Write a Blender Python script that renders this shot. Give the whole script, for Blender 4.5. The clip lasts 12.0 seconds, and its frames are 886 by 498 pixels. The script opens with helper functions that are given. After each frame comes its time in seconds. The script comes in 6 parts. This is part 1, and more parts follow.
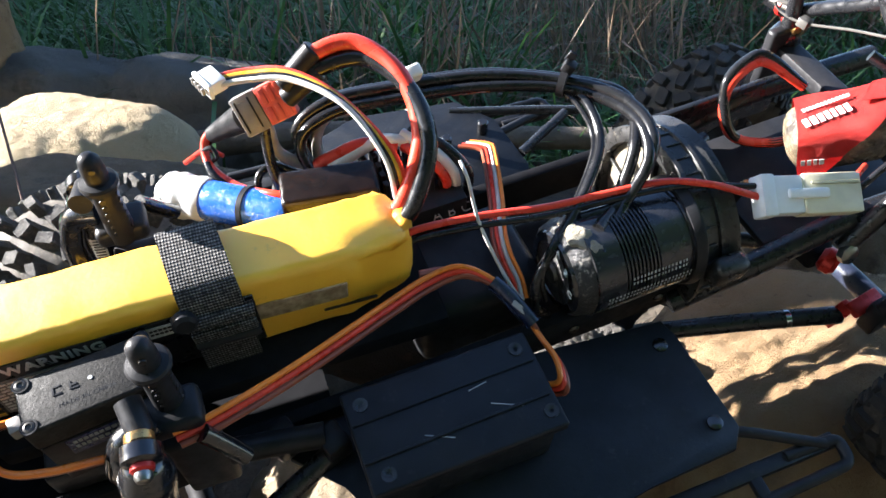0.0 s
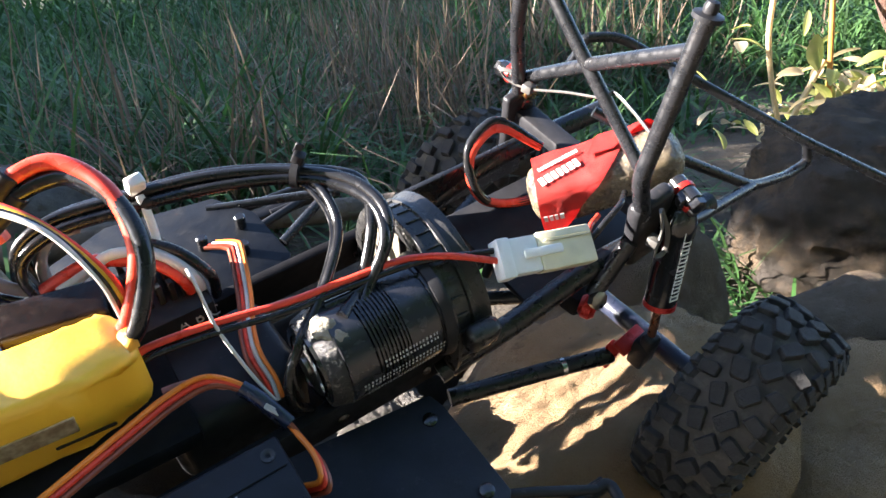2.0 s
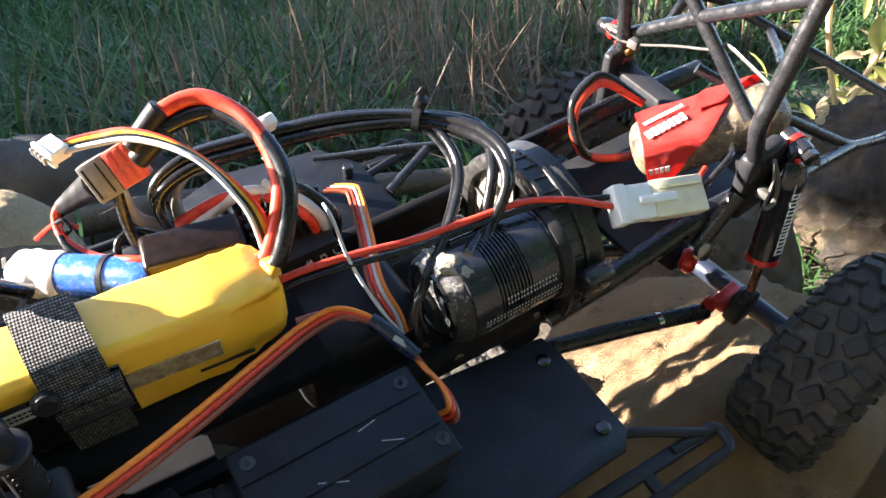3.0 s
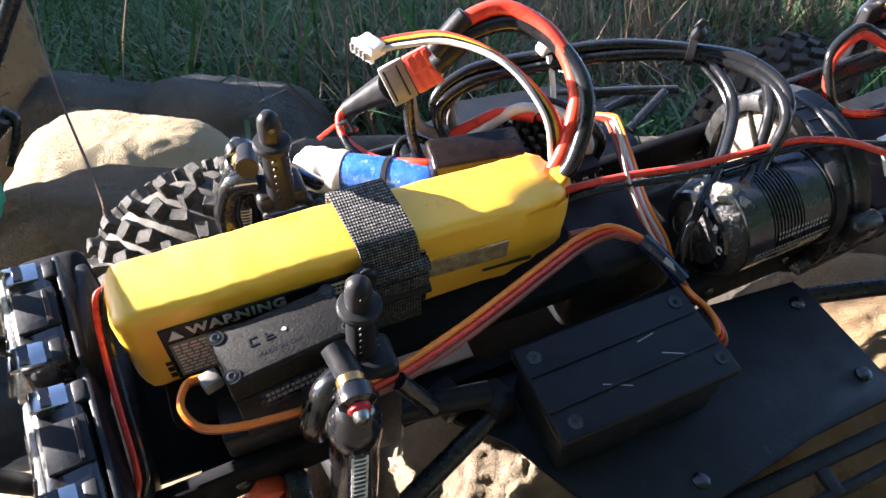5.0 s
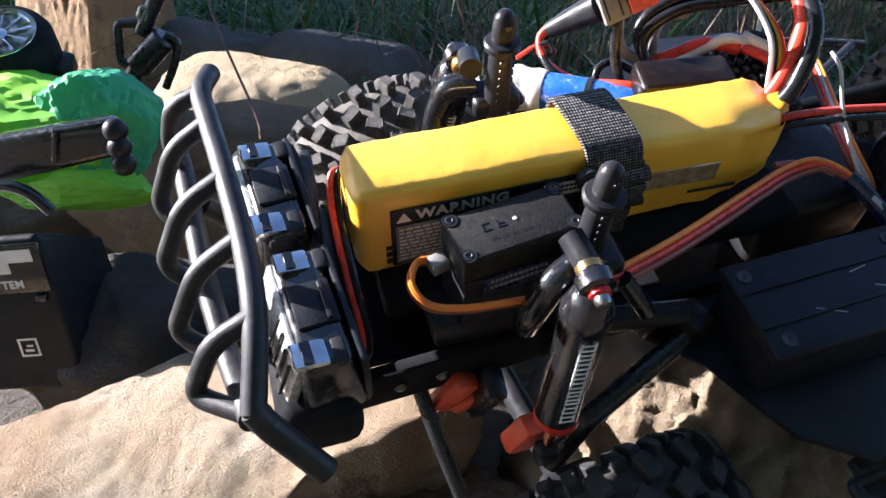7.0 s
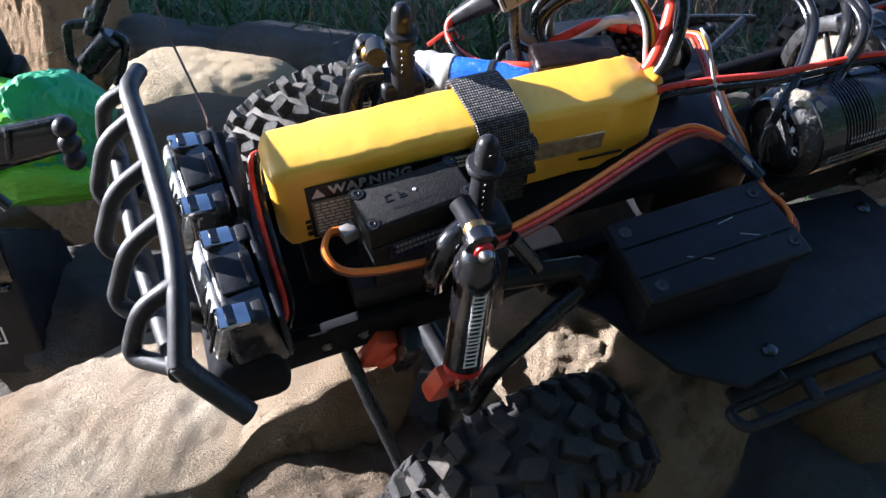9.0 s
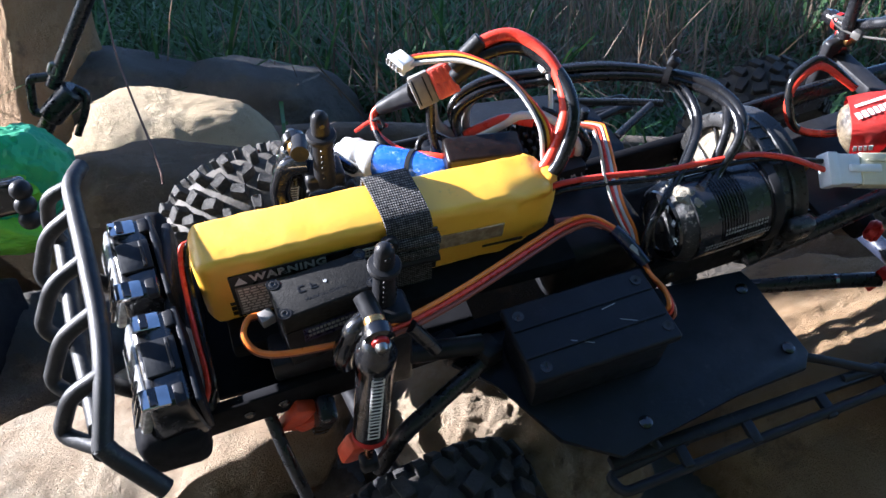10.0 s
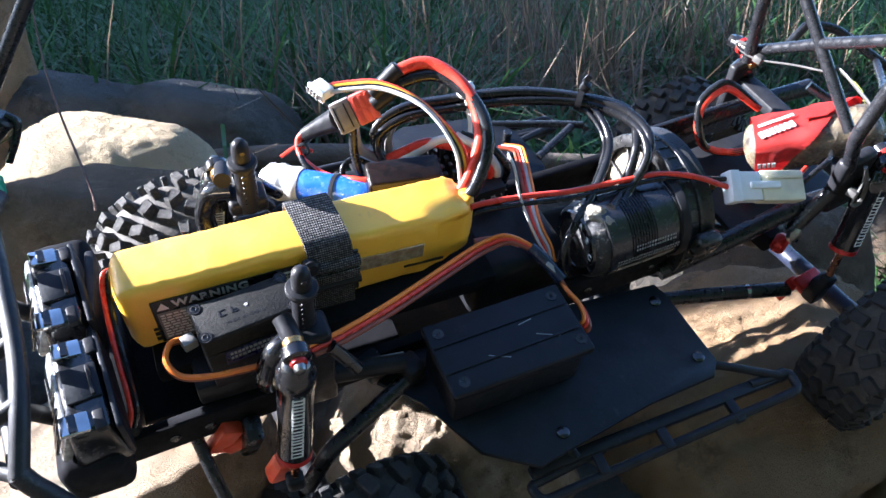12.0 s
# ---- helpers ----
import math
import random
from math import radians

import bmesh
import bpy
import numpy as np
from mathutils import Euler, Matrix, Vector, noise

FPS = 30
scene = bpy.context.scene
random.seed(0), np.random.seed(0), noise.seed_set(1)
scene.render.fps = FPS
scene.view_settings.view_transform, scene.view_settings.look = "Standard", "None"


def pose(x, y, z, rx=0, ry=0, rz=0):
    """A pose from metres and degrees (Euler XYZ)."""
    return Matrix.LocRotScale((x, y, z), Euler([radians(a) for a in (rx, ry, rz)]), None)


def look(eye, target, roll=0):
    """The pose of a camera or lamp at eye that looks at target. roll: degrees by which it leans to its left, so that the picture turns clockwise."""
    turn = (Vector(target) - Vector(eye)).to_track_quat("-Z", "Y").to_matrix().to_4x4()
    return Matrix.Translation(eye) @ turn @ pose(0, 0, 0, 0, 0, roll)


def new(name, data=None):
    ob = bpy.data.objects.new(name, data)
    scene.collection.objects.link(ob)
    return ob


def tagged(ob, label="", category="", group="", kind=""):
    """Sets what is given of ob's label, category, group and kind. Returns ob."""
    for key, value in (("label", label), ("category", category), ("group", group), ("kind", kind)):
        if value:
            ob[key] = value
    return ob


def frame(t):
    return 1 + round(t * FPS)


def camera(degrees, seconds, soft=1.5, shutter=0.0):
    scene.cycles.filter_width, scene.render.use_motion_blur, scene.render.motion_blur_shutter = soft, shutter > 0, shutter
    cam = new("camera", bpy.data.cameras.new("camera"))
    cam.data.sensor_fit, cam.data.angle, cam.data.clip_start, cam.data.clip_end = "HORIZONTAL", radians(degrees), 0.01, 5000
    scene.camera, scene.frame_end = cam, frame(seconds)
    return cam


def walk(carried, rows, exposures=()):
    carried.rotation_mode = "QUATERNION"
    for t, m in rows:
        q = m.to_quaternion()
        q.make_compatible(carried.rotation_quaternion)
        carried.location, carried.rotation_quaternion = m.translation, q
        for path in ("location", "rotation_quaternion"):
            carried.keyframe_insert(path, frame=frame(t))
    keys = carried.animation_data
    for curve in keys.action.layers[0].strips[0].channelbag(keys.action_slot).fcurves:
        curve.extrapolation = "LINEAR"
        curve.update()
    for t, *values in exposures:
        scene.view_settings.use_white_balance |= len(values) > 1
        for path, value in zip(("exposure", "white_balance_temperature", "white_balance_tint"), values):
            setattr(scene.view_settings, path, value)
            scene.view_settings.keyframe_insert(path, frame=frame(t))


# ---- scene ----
cam = camera(60.1, 12.0)
PATH = [
    (0, (0.026, 0.029, 0.319), (-0.011, 1.845, -0.518), -1.0),
    (0.5, (0.05, 0.033, 0.323), (0.106, 1.855, -0.5), -2.4),
    (1, (0.071, 0.033, 0.33), (0.302, 1.859, -0.452), -2.4),
    (1.5, (0.083, 0.031, 0.329), (0.412, 1.857, -0.417), -4.0),
    (2, (0.073, 0.032, 0.326), (0.389, 1.875, -0.383), -5.0),
    (2.5, (0.063, 0.033, 0.323), (0.372, 1.876, -0.388), -4.1),
    (3, (0.034, 0.025, 0.314), (0.278, 1.873, -0.412), -4.7),
    (3.2, (0.022, 0.022, 0.314), (0.229, 1.871, -0.419), -4.4),
    (5, (-0.038, 0.015, 0.297), (-0.022, 1.867, -0.457), -1.8),
    (5.5, (-0.051, 0.007, 0.292), (-0.084, 1.859, -0.464), -0.9),
    (6, (-0.074, 0.006, 0.283), (-0.152, 1.862, -0.456), 1.6),
    (6.5, (-0.086, 0.002, 0.273), (-0.195, 1.856, -0.469), 1.3),
    (7, (-0.091, -0.002, 0.272), (-0.222, 1.836, -0.508), 1.4),
    (7.2, (-0.092, -0.001, 0.273), (-0.215, 1.834, -0.514), 1.6),
    (8.8, (-0.074, -0.021, 0.276), (-0.193, 1.803, -0.537), -1.1),
    (9, (-0.064, -0.031, 0.279), (-0.144, 1.793, -0.538), -0.7),
    (9.5, (-0.045, -0.043, 0.297), (-0.091, 1.783, -0.516), 0.5),
    (10, (-0.035, -0.049, 0.32), (-0.061, 1.788, -0.472), 0.9),
    (10.5, (-0.024, -0.055, 0.323), (0.047, 1.763, -0.508), 1.5),
    (11, (-0.006, -0.06, 0.333), (0.199, 1.779, -0.425), 3.8),
    (11.5, (-0.001, -0.062, 0.335), (0.181, 1.785, -0.411), 2.8),
    (12, (-0.019, -0.059, 0.326), (0.067, 1.793, -0.422), 1.0),
]
EXPOSURES = [(0, 3.05, 5550, 12), (1.5, 3.32, 5800, 14), (2, 3.4, 5850, 15), (3, 3.45, 6050, 15), (5, 3.12, 5750, 17), (5.5, 3.13, 5700, 18), (6.5, 2.78, 5500, 19), (9.0, 2.45, 5150, 16), (9.5, 2.48, 5150, 16), (10, 2.58, 5100, 16), (10.5, 2.7, 5050, 15), (11, 3.0, 5050, 15), (12, 3.05, 5050, 16)]
walk(cam, [(t, look(eye, target, roll)) for t, eye, target, roll in PATH], EXPOSURES)

# ---- light ----
SUN_TO = Vector((-0.9133, 0.1251, 0.3875)).normalized()
world = bpy.data.worlds.new("world")
scene.world = world
world.use_nodes = True
wn = world.node_tree
sky = wn.nodes.new("ShaderNodeTexSky")
sky.sky_type = 'NISHITA'
sky.sun_disc = False
sky.sun_elevation = math.asin(SUN_TO.z)
sky.sun_rotation = math.atan2(SUN_TO.x, SUN_TO.y)
wn.links.new(sky.outputs[0], wn.nodes["Background"].inputs[0])
wn.nodes["Background"].inputs[1].default_value = 0.050
sun_data = bpy.data.lights.new("sun", 'SUN')
sun_data.energy, sun_data.angle, sun_data.color = 5.0, radians(0.5), (1.0, 0.88, 0.72)
sun = new("sun", sun_data)
sun.matrix_world = look(SUN_TO * 20, (0, 0, 0))


# ---- materials ----
def ramp_mix(nt, fac, a, b):
    mix = nt.nodes.new("ShaderNodeMix")
    mix.data_type = 'RGBA'
    nt.links.new(fac, mix.inputs[0])
    for k, v in ((6, a), (7, b)):
        if isinstance(v, tuple):
            mix.inputs[k].default_value = (*v[:3], 1)
        else:
            nt.links.new(v, mix.inputs[k])
    return mix.outputs[2]


def noise_node(nt, scale, detail=4, rough=0.55, lo=0.35, hi=0.65):
    co = nt.nodes.new("ShaderNodeTexCoord")
    n = nt.nodes.new("ShaderNodeTexNoise")
    n.inputs["Scale"].default_value = scale
    n.inputs["Detail"].default_value = detail
    n.inputs["Roughness"].default_value = rough
    nt.links.new(co.outputs["Object"], n.inputs["Vector"])
    r = nt.nodes.new("ShaderNodeMapRange")
    r.inputs[1].default_value, r.inputs[2].default_value = lo, hi
    nt.links.new(n.outputs[0], r.inputs[0])
    return r.outputs[0]


def mat(name, a, b=None, rough=0.5, metal=0.0, scale=120, dust=None, dust_amount=0.5, bump=0.15, bump_scale=900, dist=0.0004,
        spec=0.5, coat=0.0, trans=0.0, random_tint=0.0):
    """A surface of two mottled tones, a film of dust with a shape of its own, and a fine grain."""
    m = bpy.data.materials.new(name)
    m.use_nodes = True
    nt = m.node_tree
    bsdf = nt.nodes["Principled BSDF"]
    b = b or tuple(v * 0.75 for v in a)
    col = ramp_mix(nt, noise_node(nt, scale), a, b)
    if dust:
        d = noise_node(nt, scale * 2.3, 8, 0.7, 0.62 - 0.2 * dust_amount, 0.75)
        col = ramp_mix(nt, d, col, dust)
    if random_tint:
        g = nt.nodes.new("ShaderNodeNewGeometry")
        hsv = nt.nodes.new("ShaderNodeHueSaturation")
        mr = nt.nodes.new("ShaderNodeMapRange")
        mr.inputs[3].default_value, mr.inputs[4].default_value = 1 - random_tint, 1 + random_tint
        nt.links.new(g.outputs["Random Per Island"], mr.inputs[0])
        nt.links.new(mr.outputs[0], hsv.inputs["Value"])
        nt.links.new(col, hsv.inputs["Color"])
        col = hsv.outputs[0]
    nt.links.new(col, bsdf.inputs["Base Color"])
    rr = nt.nodes.new("ShaderNodeMapRange")
    rr.inputs[3].default_value, rr.inputs[4].default_value = max(0.03, rough - 0.12), min(1, rough + 0.12)
    nt.links.new(noise_node(nt, scale * 1.7, 6), rr.inputs[0])
    nt.links.new(rr.outputs[0], bsdf.inputs["Roughness"])
    bsdf.inputs["Metallic"].default_value = metal
    bsdf.inputs["Specular IOR Level"].default_value = spec
    bsdf.inputs["Coat Weight"].default_value = coat
    bsdf.inputs["Coat Roughness"].default_value = 0.12
    bsdf.inputs["Transmission Weight"].default_value = trans
    if bump:
        bp = nt.nodes.new("ShaderNodeBump")
        bp.inputs["Strength"].default_value = bump
        bp.inputs["Distance"].default_value = dist
        nt.links.new(noise_node(nt, bump_scale, 8, 0.65, 0.2, 0.8), bp.inputs["Height"])
        nt.links.new(bp.outputs[0], bsdf.inputs["Normal"])
    return m


def stone(name, a, b, crust, stain):
    """Weathered stone: broad tones, pale crust, dark stains and pits, with a rough broken grain."""
    m = mat(name, a, b, rough=0.93, scale=7, dust=crust, dust_amount=0.7, bump=0, spec=0.2)
    nt = m.node_tree
    bsdf = nt.nodes["Principled BSDF"]
    col = bsdf.inputs["Base Color"].links[0].from_socket
    col = ramp_mix(nt, noise_node(nt, 19, 10, 0.72, 0.56, 0.70), col, stain)
    col = ramp_mix(nt, noise_node(nt, 160, 8, 0.75, 0.60, 0.74), col, stain)
    nt.links.new(col, bsdf.inputs["Base Color"])
    last = None
    for scale, dist, strength in ((45, 0.014, 0.9), (170, 0.006, 1.0), (700, 0.0018, 0.9)):
        bp = nt.nodes.new("ShaderNodeBump")
        bp.inputs["Strength"].default_value, bp.inputs["Distance"].default_value = strength, dist
        nt.links.new(noise_node(nt, scale, 8, 0.68, 0.2, 0.8), bp.inputs["Height"])
        if last:
            nt.links.new(last, bp.inputs["Normal"])
        last = bp.outputs[0]
    nt.links.new(last, bsdf.inputs["Normal"])
    return m


def woven(name, low, high, scale):
    """Woven webbing: rows of small raised loops along and across the band, uneven with wear."""
    m = mat(name, low, low, rough=0.8, scale=200, bump=0, spec=0.25)
    nt = m.node_tree
    bsdf = nt.nodes["Principled BSDF"]
    co = nt.nodes.new("ShaderNodeTexCoord")
    sep = nt.nodes.new("ShaderNodeSeparateXYZ")
    nt.links.new(co.outputs["Object"], sep.inputs[0])

    def op(kind, a, b):
        n = nt.nodes.new("ShaderNodeMath")
        n.operation = kind
        for k, v in enumerate((a, b)):
            if isinstance(v, (int, float)):
                n.inputs[k].default_value = v
            elif v is not None:
                nt.links.new(v, n.inputs[k])
        return n.outputs[0]
    along = op('ADD', sep.outputs[1], sep.outputs[2])
    jig = op('MULTIPLY', noise_node(nt, scale * 0.6, 3, 0.6, 0.2, 0.8), 1.6)
    row = op('SINE', op('ADD', op('MULTIPLY', along, scale * 3.4), jig), None)
    col = op('SINE', op('ADD', op('MULTIPLY', sep.outputs[0], scale * 4.6), jig), None)
    weave = op('ADD', op('MULTIPLY', op('ADD', row, 1.0), 0.32), op('MULTIPLY', op('ADD', col, 1.0), 0.18))
    mul = op('MULTIPLY', op('POWER', weave, 2.0), noise_node(nt, scale * 0.5, 4, 0.6, 0.30, 0.68))
    nt.links.new(ramp_mix(nt, mul, low, high), bsdf.inputs["Base Color"])
    bp = nt.nodes.new("ShaderNodeBump")
    bp.inputs["Strength"].default_value, bp.inputs["Distance"].default_value = 0.9, 0.0005
    nt.links.new(weave, bp.inputs["Height"])
    nt.links.new(bp.outputs[0], bsdf.inputs["Normal"])
    return m


def leaf_mat(name, a, b, scale=3.0, tint=0.4):
    m = mat(name, a, b, rough=0.6, scale=scale, bump=0, random_tint=tint)
    nt = m.node_tree
    bsdf = nt.nodes["Principled BSDF"]
    tr = nt.nodes.new("ShaderNodeBsdfTranslucent")
    add = nt.nodes.new("ShaderNodeMixShader")
    add.inputs[0].default_value = 0.35
    src = bsdf.inputs["Base Color"].links[0].from_socket
    nt.links.new(src, tr.inputs[0])
    nt.links.new(bsdf.outputs[0], add.inputs[1])
    nt.links.new(tr.outputs[0], add.inputs[2])
    nt.links.new(add.outputs[0], nt.nodes["Material Output"].inputs[0])
    return m


M_PLASTIC = mat("black_plastic", (0.0135, 0.0138, 0.0155), (0.021, 0.021, 0.023), 0.40, dust=(0.055, 0.051, 0.046), dust_amount=0.12, spec=0.2)
M_PLATE = mat("black_plate", (0.0070, 0.0085, 0.0120), (0.0115, 0.0135, 0.0175), 0.46, scale=60, dust=(0.030, 0.030, 0.031), dust_amount=0.18, spec=0.22, bump=0.25, bump_scale=500)
M_MATTE = mat("matt_black", (0.010, 0.0102, 0.0118), (0.015, 0.015, 0.017), 0.75, spec=0.06, bump=0.1)
M_GLOSS = mat("gloss_black", (0.008, 0.008, 0.009), (0.012, 0.012, 0.013), 0.18, scale=150, bump=0.03, coat=0.5)
M_TUBE = mat("satin_black_tube", (0.012, 0.0125, 0.0135), (0.019, 0.019, 0.020), 0.50, metal=0.0, spec=0.35, dust=(0.07, 0.064, 0.055), dust_amount=0.3, bump=0.2, bump_scale=1500)
M_STEEL_TUBE = mat("painted_steel", (0.010, 0.011, 0.013), (0.016, 0.016, 0.018), 0.30, metal=0.0, dust=(0.035, 0.033, 0.03), dust_amount=0.1)
M_RUBBER = mat("tyre_rubber", (0.034, 0.032, 0.029), (0.055, 0.051, 0.045), 0.85, scale=140, dust=(0.15, 0.135, 0.112), dust_amount=0.55, bump=0.7, bump_scale=900, dist=0.0010)
M_CARCASS = mat("dusty_carcass", (0.100, 0.091, 0.078), (0.060, 0.054, 0.046), 0.9, scale=60, dust=(0.17, 0.15, 0.12), dust_amount=0.55, bump=0.4, bump_scale=900, dist=0.0006)
M_GROOVE = mat("dusty_grooves", (0.050, 0.043, 0.035), (0.034, 0.029, 0.024), 0.92, scale=70, dust=(0.10, 0.086, 0.066), dust_amount=0.5, bump=0.5, bump_scale=700, dist=0.0008)
# Worn lugs of the near and rear tyres; their shade is put into this darker colour.
M_RUBBER_WORN_SHADED = mat("worn_shaded_rubber", (0.012, 0.0115, 0.011), (0.020, 0.0185, 0.017), 0.8, scale=90, dust=(0.05, 0.042, 0.034), dust_amount=0.4, bump=0.6, bump_scale=900, dist=0.001)
M_YELLOW = mat("yellow_wrap", (0.95, 0.545, 0.026), (0.91, 0.48, 0.018), 0.45, scale=35, dust=(0.5, 0.28, 0.03), dust_amount=0.05, bump=0.22, bump_scale=150, dist=0.0007, coat=0.8, spec=0.7)
M_YELLOW.node_tree.nodes["Principled BSDF"].inputs["Coat Roughness"].default_value = 0.40
M_STRAP = woven("hook_loop_strap", (0.008, 0.008, 0.009), (0.34, 0.32, 0.30), 1350)
M_LABEL_BLACK = mat("label_black", (0.012, 0.012, 0.013), None, 0.35, bump=0.05)
M_WHITE_INK = mat("white_ink", (0.72, 0.72, 0.70), (0.6, 0.6, 0.58), 0.5, bump=0)
M_GREY_INK = mat("grey_ink", (0.42, 0.43, 0.44), (0.3, 0.3, 0.3), 0.5, bump=0)
M_PAPER = mat("grey_label", (0.20, 0.20, 0.20), (0.14, 0.14, 0.14), 0.6, bump=0.1)
M_WINDOW = mat("scuffed_foil", (0.52, 0.41, 0.26), (0.26, 0.18, 0.10), 0.4, scale=260, metal=0.2)
M_SERVO = mat("servo_case", (0.014, 0.0133, 0.012), (0.020, 0.019, 0.017), 0.6, scale=200, dust=(0.06, 0.054, 0.044), dust_amount=0.3, bump=0.3, spec=0.2)
M_SERVO_BLUE = mat("servo_sticker", (0.012, 0.014, 0.05), (0.02, 0.02, 0.09), 0.3, scale=300, bump=0.05)
M_SCREW = mat("steel_screw", (0.35, 0.34, 0.32), (0.2, 0.2, 0.19), 0.35, metal=1.0, bump=0.05)
M_SOCKET = mat("dark_screw", (0.06, 0.058, 0.055), (0.035, 0.034, 0.032), 0.35, metal=0.7, bump=0.05)
M_BRASS = mat("brass", (0.62, 0.38, 0.13), (0.45, 0.27, 0.1), 0.3, metal=1.0, bump=0.05)
M_COPPER = mat("copper_rod", (0.66, 0.30, 0.16), (0.5, 0.22, 0.12), 0.25, metal=1.0, bump=0.02)
M_RED_METAL = mat("red_anodised", (0.55, 0.025, 0.015), (0.40, 0.02, 0.015), 0.35, metal=0.35, dust=(0.4, 0.12, 0.08), dust_amount=0.1, bump=0.05)
M_ORANGE_PLASTIC = mat("orange_red_plastic", (0.75, 0.10, 0.03), (0.6, 0.07, 0.025), 0.45, bump=0.05)
M_RED_WIRE = mat("red_silicone", (0.70, 0.055, 0.022), (0.58, 0.04, 0.02), 0.32, scale=80, bump=0.04)
M_BLACK_WIRE = mat("black_silicone", (0.009, 0.009, 0.010), (0.014, 0.014, 0.015), 0.22, scale=80, bump=0.04, spec=0.4)
M_YELLOW_WIRE = mat("yellow_wire", (0.75, 0.42, 0.02), None, 0.35, bump=0.03)
M_ORANGE_WIRE = mat("orange_wire", (0.86, 0.24, 0.02), (0.78, 0.19, 0.02), 0.38, bump=0.03)
M_BROWN_WIRE = mat("brown_wire", (0.26, 0.065, 0.028), (0.19, 0.045, 0.022), 0.4, bump=0.03)
M_WHITE_WIRE = mat("white_wire", (0.62, 0.60, 0.57), (0.48, 0.46, 0.44), 0.45, bump=0.03)
M_GREY_TUBE = mat("grey_sleeve", (0.25, 0.235, 0.22), (0.17, 0.16, 0.15), 0.4, bump=0.05)
M_TIE = mat("grey_nylon", (0.10, 0.095, 0.085), (0.07, 0.066, 0.06), 0.45, bump=0.05)
M_WHITE_NYLON = mat("white_nylon", (0.80, 0.80, 0.77), (0.72, 0.72, 0.68), 0.4, bump=0.05)
M_CREAM_NYLON = mat("cream_nylon", (0.70, 0.66, 0.47), (0.6, 0.56, 0.4), 0.4, bump=0.05)
M_TEE_GREY = mat("grey_connector", (0.24, 0.22, 0.20), (0.17, 0.16, 0.15), 0.45, dust=(0.4, 0.36, 0.3), dust_amount=0.1)
M_TEE_RED = mat("red_connector", (0.62, 0.10, 0.06), (0.5, 0.07, 0.05), 0.4)
M_BLUE = mat("blue_shrink", (0.02, 0.10, 0.52), (0.05, 0.16, 0.58), 0.20, scale=130, dust=(0.52, 0.62, 0.74), dust_amount=0.15, bump=0.5, bump_scale=180, dist=0.0010, coat=0.4)
M_CLEAR_SHRINK = mat("dark_shrink", (0.006, 0.005, 0.005), (0.013, 0.009, 0.008), 0.12, scale=150, bump=0.35, bump_scale=130, dist=0.0012, spec=0.18)
M_JOINT = mat("navy_shrink", (0.010, 0.016, 0.045), (0.016, 0.022, 0.055), 0.16, scale=200, bump=0.2, bump_scale=300, coat=0.4)
M_MOTOR = mat("motor_can", (0.030, 0.030, 0.034), (0.038, 0.038, 0.042), 0.20, metal=0.45, dust=(0.08, 0.07, 0.06), dust_amount=0.15, bump=0.03, coat=0.3)
M_ENDBELL = mat("dirty_endbell", (0.014, 0.014, 0.014), (0.02, 0.02, 0.02), 0.4, scale=150, dust=(0.55, 0.50, 0.42), dust_amount=0.35, bump=0.6, bump_scale=700, dist=0.0012)
M_MUD = mat("cream_glue", (0.42, 0.37, 0.28), (0.28, 0.24, 0.17), 0.6, scale=300, bump=1.0, bump_scale=700, dist=0.002)
M_COVER = mat("gear_cover", (0.016, 0.016, 0.016), (0.026, 0.025, 0.024), 0.33, scale=150, dust=(0.12, 0.11, 0.09), dust_amount=0.08, bump=0.3)
M_LENS = mat("clear_lens", (0.55, 0.56, 0.55), (0.3, 0.3, 0.3), 0.1, metal=0.3, scale=500, bump=0.3)
M_CHROME = mat("chrome", (0.72, 0.72, 0.72), (0.5, 0.5, 0.5), 0.12, metal=1.0, bump=0)
M_RED_STRAP = mat("red_strap", (0.62, 0.045, 0.032), (0.48, 0.030, 0.026), 0.6, scale=90, bump=0.5, bump_scale=1600, dist=0.0005)
M_STONEWEAR = mat("worn_wrap", (0.21, 0.165, 0.10), (0.04, 0.033, 0.026), 0.28, scale=110, dust=(0.36, 0.30, 0.20), dust_amount=0.35, bump=0.8, bump_scale=170, dist=0.0015)
M_ROCK = stone("sandstone", (0.235, 0.175, 0.115), (0.135, 0.105, 0.075), (0.34, 0.28, 0.21), (0.075, 0.06, 0.048))
M_ROCK_GREY = stone("grey_rock", (0.155, 0.145, 0.13), (0.10, 0.092, 0.085), (0.24, 0.215, 0.185), (0.055, 0.05, 0.046))
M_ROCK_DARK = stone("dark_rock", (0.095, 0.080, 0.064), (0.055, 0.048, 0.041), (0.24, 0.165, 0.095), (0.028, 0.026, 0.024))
M_ROCK_PALE = stone("pale_sandstone", (0.47, 0.385, 0.275), (0.29, 0.195, 0.11), (0.56, 0.49, 0.37), (0.12, 0.088, 0.06))
M_ROCK_YELLOW = stone("yellow_sandstone", (0.62, 0.50, 0.32), (0.54, 0.42, 0.26), (0.66, 0.55, 0.37), (0.34, 0.26, 0.16))
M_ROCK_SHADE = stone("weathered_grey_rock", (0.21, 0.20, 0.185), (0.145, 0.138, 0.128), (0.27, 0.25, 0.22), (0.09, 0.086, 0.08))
M_ROCK_TAN = stone("tan_sandstone", (0.43, 0.285, 0.15), (0.29, 0.19, 0.105), (0.50, 0.37, 0.22), (0.13, 0.09, 0.06))
